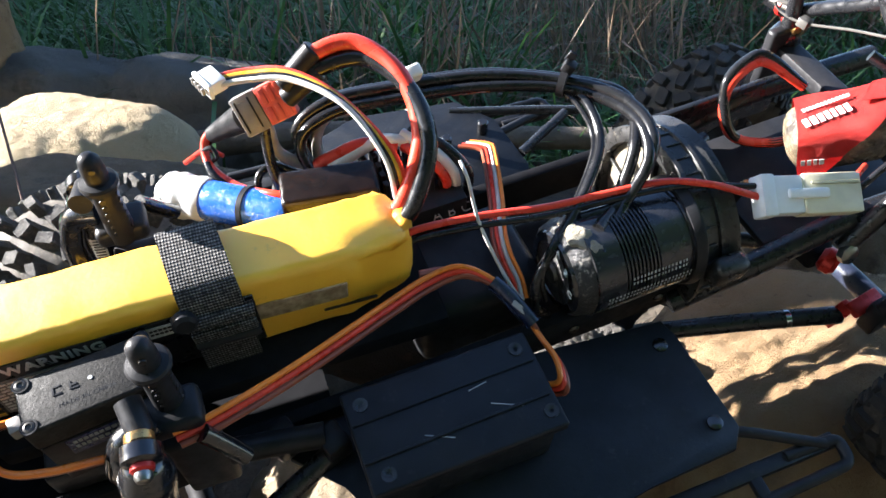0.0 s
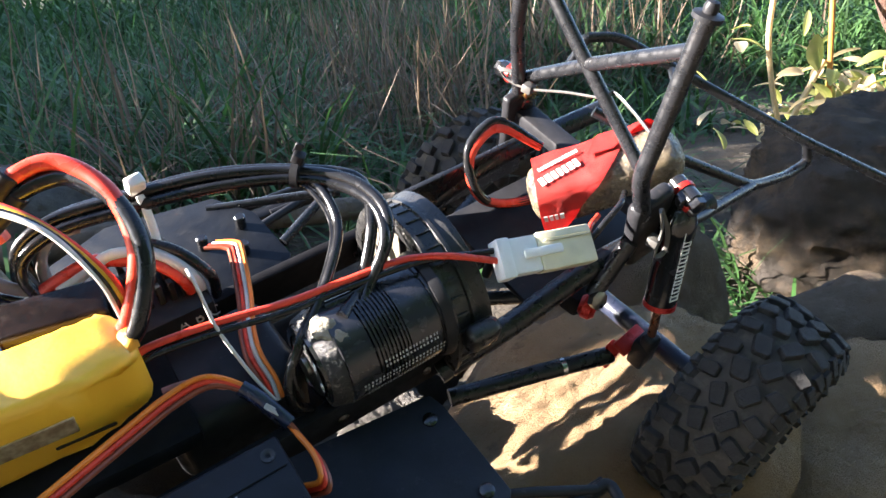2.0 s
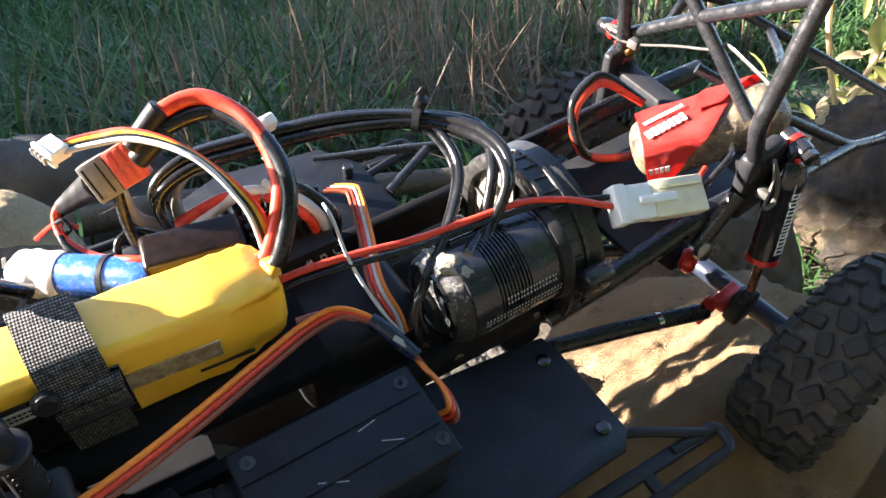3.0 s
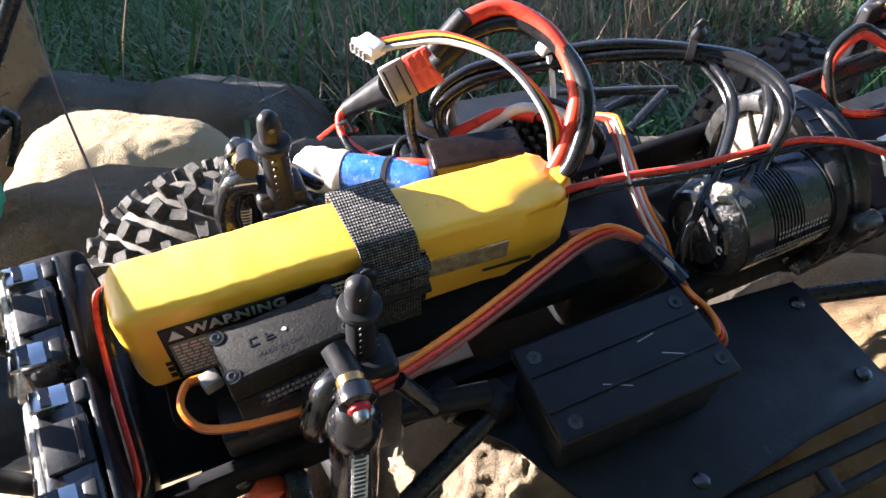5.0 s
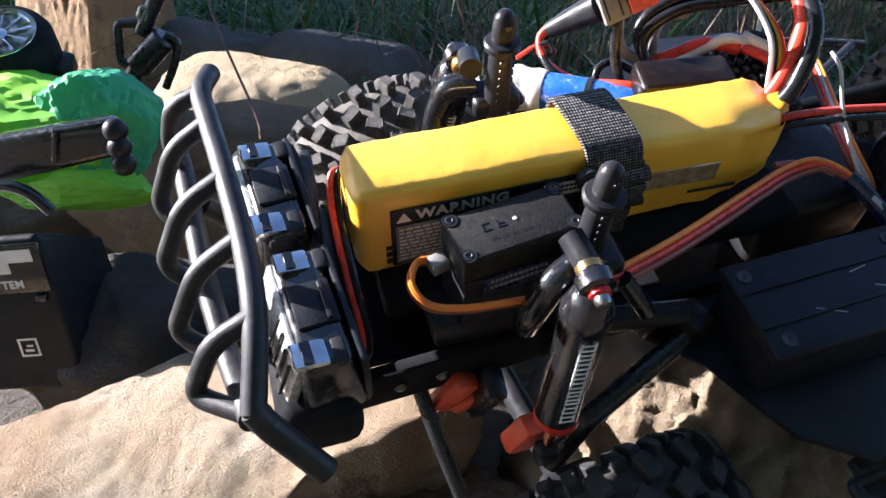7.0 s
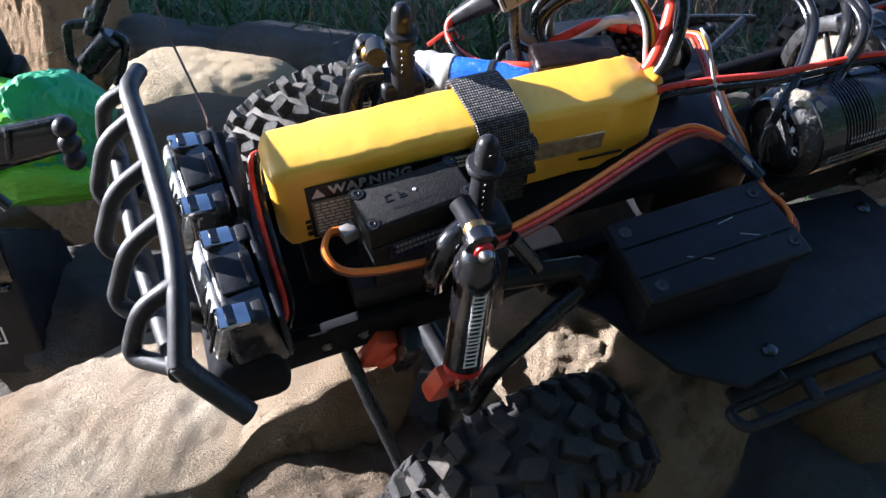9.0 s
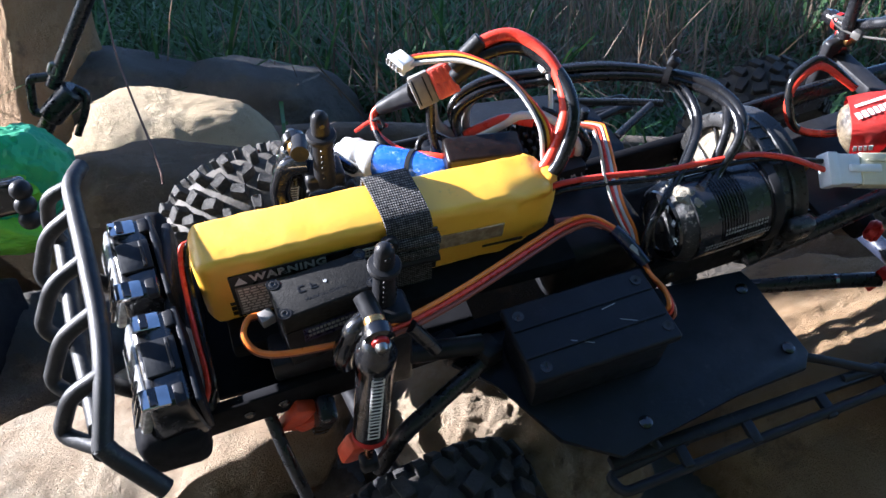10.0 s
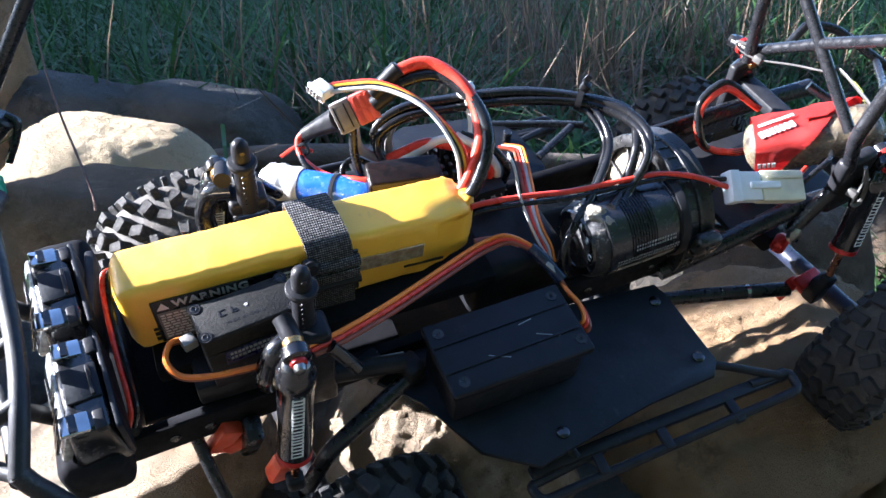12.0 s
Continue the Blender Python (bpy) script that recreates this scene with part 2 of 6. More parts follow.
M_SOIL = mat("soil", (0.09, 0.07, 0.045), (0.05, 0.042, 0.03), 0.95, scale=6, dust=(0.14, 0.11, 0.07), dust_amount=0.4, bump=1.0, bump_scale=60, dist=0.01)
M_GRASS = leaf_mat("grass_blades", (0.030, 0.092, 0.020), (0.058, 0.120, 0.032))
M_DRY = leaf_mat("dry_stems", (0.21, 0.15, 0.095), (0.12, 0.085, 0.058))
M_LEAF = leaf_mat("shrub_leaves", (0.30, 0.34, 0.07), (0.46, 0.42, 0.14), 20)
M_PALE_LEAF = leaf_mat("pale_dry_leaves", (0.62, 0.52, 0.30), (0.50, 0.38, 0.22), 20, 0.25)
M_CANE = mat("orange_cane", (0.55, 0.26, 0.05), (0.42, 0.19, 0.04), 0.5, scale=30)
M_BARK = mat("bark", (0.16, 0.09, 0.065), (0.10, 0.06, 0.045), 0.85, scale=30, bump=0.8, bump_scale=200, dist=0.003)
M_LOG = mat("weathered_log", (0.13, 0.10, 0.075), (0.08, 0.065, 0.05), 0.85, scale=20, bump=0.8, bump_scale=120, dist=0.003)
M_GREEN = leaf_mat("lime_film", (0.30, 0.66, 0.035), (0.20, 0.54, 0.05), 25, 0.05)
M_TEAL = leaf_mat("teal_film", (0.05, 0.33, 0.20), (0.09, 0.44, 0.18), 25, 0.05)
for film in (M_GREEN, M_TEAL):
    film.node_tree.nodes["Principled BSDF"].inputs["Roughness"].default_value = 0.25


# ---- building helpers ----
TRUCK = Matrix(((0.93753, -0.34638, 0.03246, -0.0755), (0.31668, 0.81105, -0.49185, 0.2305),
                (0.14404, 0.47141, 0.87007, 0.2300), (0, 0, 0, 1)))
TRUCK = Matrix.LocRotScale(TRUCK.translation, TRUCK.to_quaternion(), None)


def smooth(me, angle=40):
    for p in me.polygons:
        p.use_smooth = True
    me.set_sharp_from_angle(angle=radians(angle))


def part(name, bm, material, parent, label="", angle=40):
    """Links a bmesh as one mesh object under a thing or a part."""
    me = bpy.data.meshes.new(name)
    bmesh.ops.recalc_face_normals(bm, faces=bm.faces)
    bm.to_mesh(me)
    bm.free()
    me.materials.append(material)
    smooth(me, angle)
    ob = new(name, me)
    if parent:
        ob.parent = parent
    return tagged(ob, label)


def thing(name, label, category, m=None, group="", kind=""):
    ob = new(name)
    ob.empty_display_size = 0.02
    ob.matrix_world = m if m is not None else TRUCK
    return tagged(ob, label, category, group, kind)


def single(name, bm, material, label, category, m=None, group="", kind="", angle=40):
    ob = part(name, bm, material, None, label, angle)
    ob.matrix_world = m if m is not None else TRUCK
    return tagged(ob, label, category, group, kind)


def V(*a):
    return Vector(a)


def spline(pts, n=8):
    """A smooth run of points through pts."""
    p = [Vector(q) for q in pts]
    if len(p) == 2:
        return p
    p = [2 * p[0] - p[1]] + p + [2 * p[-1] - p[-2]]
    out = []
    for i in range(1, len(p) - 2):
        for k in range(n):
            t = k / n
            a, b, c, d = p[i - 1], p[i], p[i + 1], p[i + 2]
            out.append(0.5 * (2 * b + (c - a) * t + (2 * a - 5 * b + 4 * c - d) * t * t + (3 * b - a - 3 * c + d) * t ** 3))
    out.append(p[-2])
    return out


def sweep(bm, line, r, segs=10, flat=1.0, taper=None):
    """A tube along a line of points, with capped ends; flat squeezes it across."""
    up = None
    rings = []
    for i, c in enumerate(line):
        d = (line[min(i + 1, len(line) - 1)] - line[max(i - 1, 0)]).normalized()
        if up is None:
            up = d.orthogonal().normalized()
        up = (up - d * up.dot(d)).normalized()
        side = d.cross(up)
        rr = r * (taper(i / (len(line) - 1)) if taper else 1)
        rings.append([bm.verts.new(c + rr * (math.cos(a) * up + flat * math.sin(a) * side)) for a in [2 * math.pi * k / segs for k in range(segs)]])
    for a, b in zip(rings, rings[1:]):
        for k in range(segs):
            bm.faces.new((a[k], a[(k + 1) % segs], b[(k + 1) % segs], b[k]))
    bm.faces.new(rings[0][::-1])
    bm.faces.new(rings[-1])
    return bm


def tube(pts, r, segs=10, n=8, flat=1.0, bm=None, taper=None):
    bm = bm or bmesh.new()
    return sweep(bm, spline(pts, n), r, segs, flat, taper)


def rod(pts, r, segs=12, bend=0.006, bm=None):
    """A bent metal tube: straight runs with rounded bends."""
    p = [Vector(q) for q in pts]
    line = [p[0]]
    for a, b, c in zip(p, p[1:], p[2:]):
        u, v = (a - b), (c - b)
        k = min(bend, u.length * 0.45, v.length * 0.45)
        s, e = b + u.normalized() * k, b + v.normalized() * k
        for i in range(7):
            t = i / 6
            line.append((1 - t) ** 2 * s + 2 * t * (1 - t) * b + t * t * e)
    line.append(p[-1])
    return sweep(bm or bmesh.new(), line, r, segs)


def lathe(profile, p0, p1, segs=24, bm=None):
    """A turned body: profile of (distance along, radius), from p0 towards p1."""
    bm = bm or bmesh.new()
    p0, p1 = Vector(p0), Vector(p1)
    d = (p1 - p0).normalized()
    u = d.orthogonal().normalized()
    w = d.cross(u)
    rings = []
    for h, r in profile:
        rings.append([bm.verts.new(p0 + d * h + r * (math.cos(a) * u + math.sin(a) * w)) for a in [2 * math.pi * k / segs for k in range(segs)]])
    for a, b in zip(rings, rings[1:]):
        for k in range(segs):
            bm.faces.new((a[k], a[(k + 1) % segs], b[(k + 1) % segs], b[k]))
    bm.faces.new(rings[0][::-1])
    bm.faces.new(rings[-1])
    return bm


def cyl(p0, p1, r, segs=20, bevel=0.0006, bm=None):
    h = (Vector(p1) - Vector(p0)).length
    b = min(bevel, r * 0.3, h * 0.3)
    return lathe([(0, r - b), (b, r), (h - b, r), (h, r - b)], p0, p1, segs, bm)


def block(c, size, rot=(0, 0, 0), bevel=0.001, segs=2, bm=None, shape=None):
    """A box with rounded edges at c; shape(v) may move its corners first."""
    out = bm or bmesh.new()
    b = bmesh.new()
    bmesh.ops.create_cube(b, size=1)
    for v in b.verts:
        v.co = Vector((v.co.x * size[0], v.co.y * size[1], v.co.z * size[2]))
        if shape:
            v.co = shape(v.co)
    if bevel:
        bmesh.ops.bevel(b, geom=b.edges[:], offset=bevel, segments=segs, affect='EDGES', profile=0.5)
    m = pose(*c, *rot)
    idx = {v: out.verts.new(m @ v.co) for v in b.verts}
    for f in b.faces:
        out.faces.new([idx[v] for v in f.verts])
    b.free()
    return out


def prism(outline, z0, z1, bevel=0.0, bm=None):
    """A plate cut to an outline in x and y."""
    bm = bm or bmesh.new()
    lo = [bm.verts.new((x, y, z0)) for x, y in outline]
    hi = [bm.verts.new((x, y, z1)) for x, y in outline]
    n = len(outline)
    bm.faces.new(lo[::-1])
    top = bm.faces.new(hi)
    for i in range(n):
        bm.faces.new((lo[i], lo[(i + 1) % n], hi[(i + 1) % n], hi[i]))
    if bevel:
        bmesh.ops.bevel(bm, geom=list(top.edges), offset=bevel, segments=2, affect='EDGES', profile=0.5)
    return bm


def text_mesh(body, size, m, depth=0.0001, spacing=1.0, bold=0.0):
    """Built-in lettering as a bmesh laid by the pose m."""
    cu = bpy.data.curves.new("lettering", 'FONT')
    cu.body, cu.size, cu.extrude, cu.space_character, cu.offset = body, size, depth, spacing, bold
    ob = bpy.data.objects.new("lettering", cu)
    scene.collection.objects.link(ob)
    me = bpy.data.meshes.new_from_object(ob.evaluated_get(bpy.context.evaluated_depsgraph_get()))
    bm = bmesh.new()
    bm.from_mesh(me)
    bmesh.ops.transform(bm, matrix=m, verts=bm.verts)
    bpy.data.objects.remove(ob)
    bpy.data.meshes.remove(me)
    return bm


def bars(rows, m, bm=None):
    """Plain flat bars (x, y, width, height) laid by the pose m, for writing that cannot be read."""
    bm = bm or bmesh.new()
    for x, y, w, h in rows:
        q = [bm.verts.new(m @ V(*p)) for p in ((x, y, 0), (x + w, y, 0), (x + w, y + h, 0), (x, y + h, 0), (x, y, 0.0002), (x + w, y, 0.0002), (x + w, y + h, 0.0002), (x, y + h, 0.0002))]
        bm.faces.new(q[4:])
        for i in range(4):
            bm.faces.new((q[i], q[(i + 1) % 4], q[4 + (i + 1) % 4], q[4 + i]))
    return bm


def letter_bars(n, w, h, gap, m, seed=0, rows=1, pitch=0.0):
    rnd = random.Random(seed)
    out = []
    for j in range(rows):
        x = 0
        for i in range(n):
            ww = w * rnd.uniform(0.7, 1.1)
            out.append((x, -j * pitch, ww, h))
            x += ww + gap
    return bars(out, m)


# ---- ground, rocks and plants ----
def ground_height(x, y):
    base = -0.05 + 0.05 * min(1, max(0, (y - 0.5) / 0.5))
    return base + 0.03 * noise.noise(V(x * 1.3, y * 1.3, 3)) + 0.012 * noise.noise(V(x * 6, y * 6, 1)) + 0.012 * max(0, y - 1)


def make_ground():
    near = [i * 0.08 - 3.2 for i in range(81)]
    xs = [-60, -30, -15, -8, -5] + near + [5, 8, 15, 30, 60]
    ys = [-40, -20, -10, -5, -3] + [i * 0.08 - 2.0 for i in range(91)] + [7, 10, 15, 30, 60]
    bm = bmesh.new()
    g = [[bm.verts.new((x, y, ground_height(x, min(y, 6)))) for x in xs] for y in ys]
    for a, b in zip(g, g[1:]):
        for i in range(len(xs) - 1):
            bm.faces.new((a[i], a[i + 1], b[i + 1], b[i]))
    return single("ground", bm, M_SOIL, "dark bare soil under the rocks and grass", "ground", Matrix(), kind="structure", angle=180)


make_ground()


def rock(label, c, size, rot, seed, material, cuts=12, rough=0.06, level=6, squash=0.75, faces=()):
    """A broken boulder: a ball cut by random planes and by any given faces (normal, depth), then weathered."""
    rnd = random.Random(seed)
    planes = []
    for i in range(cuts):
        n = Vector((rnd.gauss(0, 1), rnd.gauss(0, 1), rnd.gauss(0, 1))).normalized()
        planes.append((n, rnd.uniform(squash, 0.98)))
    for n in (V(0, 0, 1), V(0, 0, -1)):
        planes.append((n, squash))
    planes += [(Vector(n).normalized(), h) for n, h in faces]
    bm = bmesh.new()
    bmesh.ops.create_icosphere(bm, subdivisions=level, radius=1)
    off = V(seed * 3.1, seed * 1.7, 0)
    for v in bm.verts:
        d = v.co.normalized()
        r = 1.0
        for n, h in planes:
            k = d.dot(n)
            if k > 0.05:
                q = h / k
                r = -math.log(math.exp(-26 * r) + math.exp(-26 * q)) / 26
        q = d * r
        r += rough * (noise.noise(q * 2.2 + off) + 0.5 * noise.noise(q * 5 + off) + 0.36 * noise.noise(q * 12 + off) + 0.26 * noise.noise(q * 26 + off) - 0.22 * abs(noise.noise(q * 44 + off)))
        q = d * r
        v.co = Vector((q.x * size[0], q.y * size[1], q.z * size[2]))
    m = pose(*c, *rot)
    return single("rock", bm, material, label, "rock", m, group="rocks under and round the truck", angle=60)


# slabs under the bumper and front axle
def sandstone_slab():
    """A broad tilted slab with a broken, pitted front edge that the bumper hangs over."""
    outline = spline([(-0.43, 0.22, 0), (-0.335, 0.284, 0), (-0.262, 0.338, 0), (-0.200, 0.382, 0), (-0.135, 0.385, 0), (-0.098, 0.335, 0), (-0.096, 0.272, 0), (-0.128, 0.254, 0),
                      (-0.170, 0.240, 0), (-0.240, 0.212, 0), (-0.330, 0.175, 0), (-0.43, 0.160, 0)], 26)
    outline.append(outline[0])
    mid = V(-0.235, 0.285, 0)

    def top(p):
        soft = max(0, 0.292 - p.y + 0.20 * (p.x + 0.20)) * (1.0 if p.x < -0.17 else max(0, 1 - (p.x + 0.17) / 0.05))
        return 0.1135 + 0.22 * p.x - 6.5 * soft * soft
    rows = [(k / 34, 0.0, 0.0) for k in range(1, 34)] + [(0.982, 0.0008, 0.0004), (0.992, 0.0022, 0.0010), (1.0, 0.0055, 0.0018)]
    rows += [(1.006, 0.0055 + 0.0035 * k, 0.0030) for k in range(1, 6)] + [(0.985, 0.032, 0.002), (0.94, 0.060, 0.002), (0.92, 0.15, 0.0)]
    bm = bmesh.new()
    rings = []
    for f, drop, jag in rows:
        ring = []
        for o in outline[:-1]:
            p = mid + (o - mid) * f
            q = V(p.x, p.y, top(p) - drop)
            grain = 0.0042 * noise.noise(q * 16) + 0.0020 * noise.noise(q * 48) + 0.0010 * noise.noise(q * 130) - 0.0014 * abs(noise.noise(q * 70))
            if drop:
                q += (o - mid).normalized() * (jag * (1.6 * noise.noise(q * 120) + 1.0 * noise.noise(q * 330)) + 0.006 * noise.noise(V(o.x * 30, o.y * 30, 4)))
            q.z += grain if drop < 0.05 else 0
            ring.append(bm.verts.new(q))
        rings.append(ring)
    n = len(rings[0])
    c = bm.verts.new(V(mid.x, mid.y, top(mid)))
    for k in range(n):
        bm.faces.new((c, rings[0][k], rings[0][(k + 1) % n]))
    for a, b in zip(rings, rings[1:]):
        for k in range(n):
            bm.faces.new((a[k], b[k], b[(k + 1) % n], a[(k + 1) % n]))
    bm.faces.new(rings[-1][::-1])
    single("rock", bm, M_ROCK_PALE, "pale sunlit sandstone slab under the bumper with a broken edge", "rock", Matrix(), group="rocks under and round the truck", angle=70)


sandstone_slab()
rock("brown stone wedged below the front tyre", (-0.110, 0.246, 0.004), (0.092, 0.060, 0.058), (0, 0, -12), 62, M_ROCK, rough=0.09)
rock("rough lit sandstone under the side plate", (0.002, 0.308, 0.033), (0.085, 0.075, 0.082), (4, -24, 30), 5, M_ROCK_PALE, rough=0.09, squash=0.85)
rock("grey weathered rock beside the black case", (-0.300, 0.415, 0.020), (0.090, 0.065, 0.060), (0, 12, 30), 7, M_ROCK_GREY, rough=0.08)
# behind the truck
rock("long brown boulder behind the front tyre", (-0.235, 0.585, 0.06), (0.215, 0.10, 0.092), (0, 3, 4), 11, M_ROCK, rough=0.045)
rock("sunlit yellow sandstone boulder", (-0.345, 0.765, 0.042), (0.138, 0.085, 0.122), (10, 2, -6), 83, M_ROCK_YELLOW, cuts=9, rough=0.03, squash=0.82)
rock("grey rounded rock in the shade of grass", (-0.455, 1.02, 0.060), (0.15, 0.10, 0.10), (0, 14, 15), 17, M_ROCK_SHADE)
rock("dark brown boulder at the grass edge", (-0.295, 1.00, 0.060), (0.13, 0.10, 0.10), (0, 8, 8), 19, M_ROCK_SHADE)
rock("tall upright tan rock", (-0.575, 0.935, 0.12), (0.130, 0.120, 0.33), (0, 0, 0), 23, M_ROCK_TAN, rough=0.055, cuts=16, faces=[((-0.50, -0.80, 0.33), 0.50), ((0.95, -0.20, 0.22), 0.30)])
rock("dark rock behind the black case", (-0.570, 0.640, 0.010), (0.160, 0.110, 0.090), (0, 0, 10), 27, M_ROCK)
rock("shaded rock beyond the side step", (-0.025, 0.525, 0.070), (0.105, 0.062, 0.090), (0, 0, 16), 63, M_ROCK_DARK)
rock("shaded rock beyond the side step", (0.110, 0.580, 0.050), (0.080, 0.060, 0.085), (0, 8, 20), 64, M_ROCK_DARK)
# under and beside the rear axle
# The first rock is added, hidden under the side plate, to cast shade on the sandstone.
rock("added hidden grey rock that shades the rear sandstone", (0.104, 0.394, 0.022), (0.046, 0.048, 0.104), (0, 0, 20), 73, M_ROCK_GREY, rough=0.07)
rock("low brown stone beside the rear tyre", (0.500, 0.535, -0.004), (0.085, 0.065, 0.062), (0, -12, 18), 71, M_ROCK, rough=0.07)
rock("brown sandstone under the rear axle", (0.200, 0.398, 0.020), (0.150, 0.115, 0.090), (-8, -15, 20), 29, M_ROCK_TAN, rough=0.07)
rock("tan boulder behind the rear wheel", (0.306, 0.552, 0.020), (0.078, 0.080, 0.140), (0, 3, -14), 31, M_ROCK, rough=0.05)
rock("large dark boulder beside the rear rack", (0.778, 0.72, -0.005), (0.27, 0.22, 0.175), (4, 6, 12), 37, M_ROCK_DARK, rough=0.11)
rock("tan broken stone under the rear tyre", (0.390, 0.372, -0.004), (0.115, 0.095, 0.065), (4, -14, 30), 41, M_ROCK_TAN, rough=0.08)
rock("weathered rock in the shade below the side step", (0.115, 0.280, -0.035), (0.130, 0.110, 0.070), (6, 0, -15), 43, M_ROCK_SHADE, rough=0.08)
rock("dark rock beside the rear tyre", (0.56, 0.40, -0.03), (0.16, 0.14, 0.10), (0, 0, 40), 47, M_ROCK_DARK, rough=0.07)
rock("brown stone in shade below the front tyre", (0.005, 0.200, -0.055), (0.120, 0.090, 0.060), (0, 0, 10), 53, M_ROCK, rough=0.09)
rock("dark grey stone at the foot of the slab", (-0.190, 0.180, -0.050), (0.120, 0.090, 0.070), (0, 0, 30), 54, M_ROCK_GREY, rough=0.09)


def blades(name, label, category, material, spots, kind="stuff"):
    """Many thin bent blades in one mesh: each spot is x, y, z, length, width, lean, heading, bow."""
    verts, faces = [], []
    for x, y, z, length, width, lean, head, bow in spots:
        dx, dy = math.cos(head), math.sin(head)
        px, py = -dy, dx
        n, base = 4, len(verts)
        for i in range(n + 1):
            t = i / n
            a = lean + bow * t
            s = length * t
            cx, cz = s * math.sin(a), s * math.cos(a)
            w = width * (1 - t) ** 0.6 * 0.5 + 0.0003
            verts.append((x + dx * cx + px * w, y + dy * cx + py * w, z + cz))
            verts.append((x + dx * cx - px * w, y + dy * cx - py * w, z + cz))
        for i in range(n):
            b = base + 2 * i
            faces.append((b, b + 1, b + 3, b + 2))
    me = bpy.data.meshes.new(name)
    me.from_pydata(verts, [], faces)
    me.materials.append(material)
    return tagged(new(name, me), label, category, "", kind)


rnd = random.Random(5)
green, dry = [], []
for i in range(46000):
    y = 0.85 + 3.4 * rnd.random() ** 1.5
    x = rnd.uniform(-1.1 - 0.45 * y, 1.0 + 0.85 * y)
    clump = noise.noise(V(x * 2.5, y * 2.5, 7))
    if x < 0.1 and y < 1.06:
        continue
    if clump < -0.25 and rnd.random() < 0.6:
        continue
    if x > 0.52 and y < 1.30 - 0.15 * (x - 0.52):
        continue
    z = ground_height(x, y) - 0.01
    low = 0.45 if 0.1 < x < 1.2 and y < 1.75 else 1.0
    green.append((x, y, z, rnd.uniform(0.12, 0.34) * (1 + 0.5 * clump) * low, rnd.uniform(0.0026, 0.0095), rnd.uniform(0, 0.6), rnd.uniform(0, 6.28), rnd.uniform(0.3, 2.2)))
for i in range(7000):
    y = 1.02 + 2.6 * rnd.random() ** 1.5
    x = rnd.gauss(0.32 + 0.1 * y, 0.42)
    if noise.noise(V(x * 3.1, y * 3.1, 2)) < -0.12:
        continue
    if x > 0.42 and y < 1.6:
        continue
    z = ground_height(x, y) - 0.01
    dry.append((x, y, z, rnd.uniform(0.12, 0.36), rnd.uniform(0.0014, 0.0060), rnd.uniform(0, 1.0), rnd.uniform(0, 6.28), rnd.uniform(-0.6, 1.8)))
for i in range(9000):
    r, a = 0.9 + 5.5 * rnd.random() ** 0.8, rnd.uniform(2.6, 6.9)
    x, y = 0.1 + r * math.cos(a), 0.35 + r * math.sin(a)
    if -1.1 < x < 1.3 and -0.8 < y < 0.9:
        continue
    green.append((x, y, ground_height(x, min(y, 6)) - 0.01, rnd.uniform(0.06, 0.2), rnd.uniform(0.004, 0.009), rnd.uniform(0, 0.6), rnd.uniform(0, 6.28), rnd.uniform(0.3, 2.0)))
for i in range(7000):
    y = rnd.uniform(4.0, 10.0)
    x = rnd.uniform(-1.0 - 0.5 * y, 1.0 + 0.9 * y)
    green.append((x, y, ground_height(x, min(y, 6)) - 0.01, rnd.uniform(0.3, 0.7), rnd.uniform(0.012, 0.03), rnd.uniform(0, 0.5), rnd.uniform(0, 6.28), rnd.uniform(0.3, 1.5)))
for i in range(260):
    x, y = rnd.uniform(0.39, 0.53), rnd.uniform(0.57, 0.86)
    green.append((x, y, ground_height(x, y) - 0.01, rnd.uniform(0.05, 0.13), rnd.uniform(0.002, 0.006), rnd.uniform(0, 0.7), rnd.uniform(0, 6.28), rnd.uniform(0.3, 2.0)))
blades("grass", "dense long green grass in the shade behind the rocks", "grass", M_GRASS, green)
blades("dry_grass", "dry brown grass stems among the green grass", "dry grass", M_DRY, dry)


# ---- the truck: x to its rear, y to its far side, z up ----
truck = thing("rc_crawler_truck", "black radio-controlled crawler chassis without its body, on rocks", "model truck")


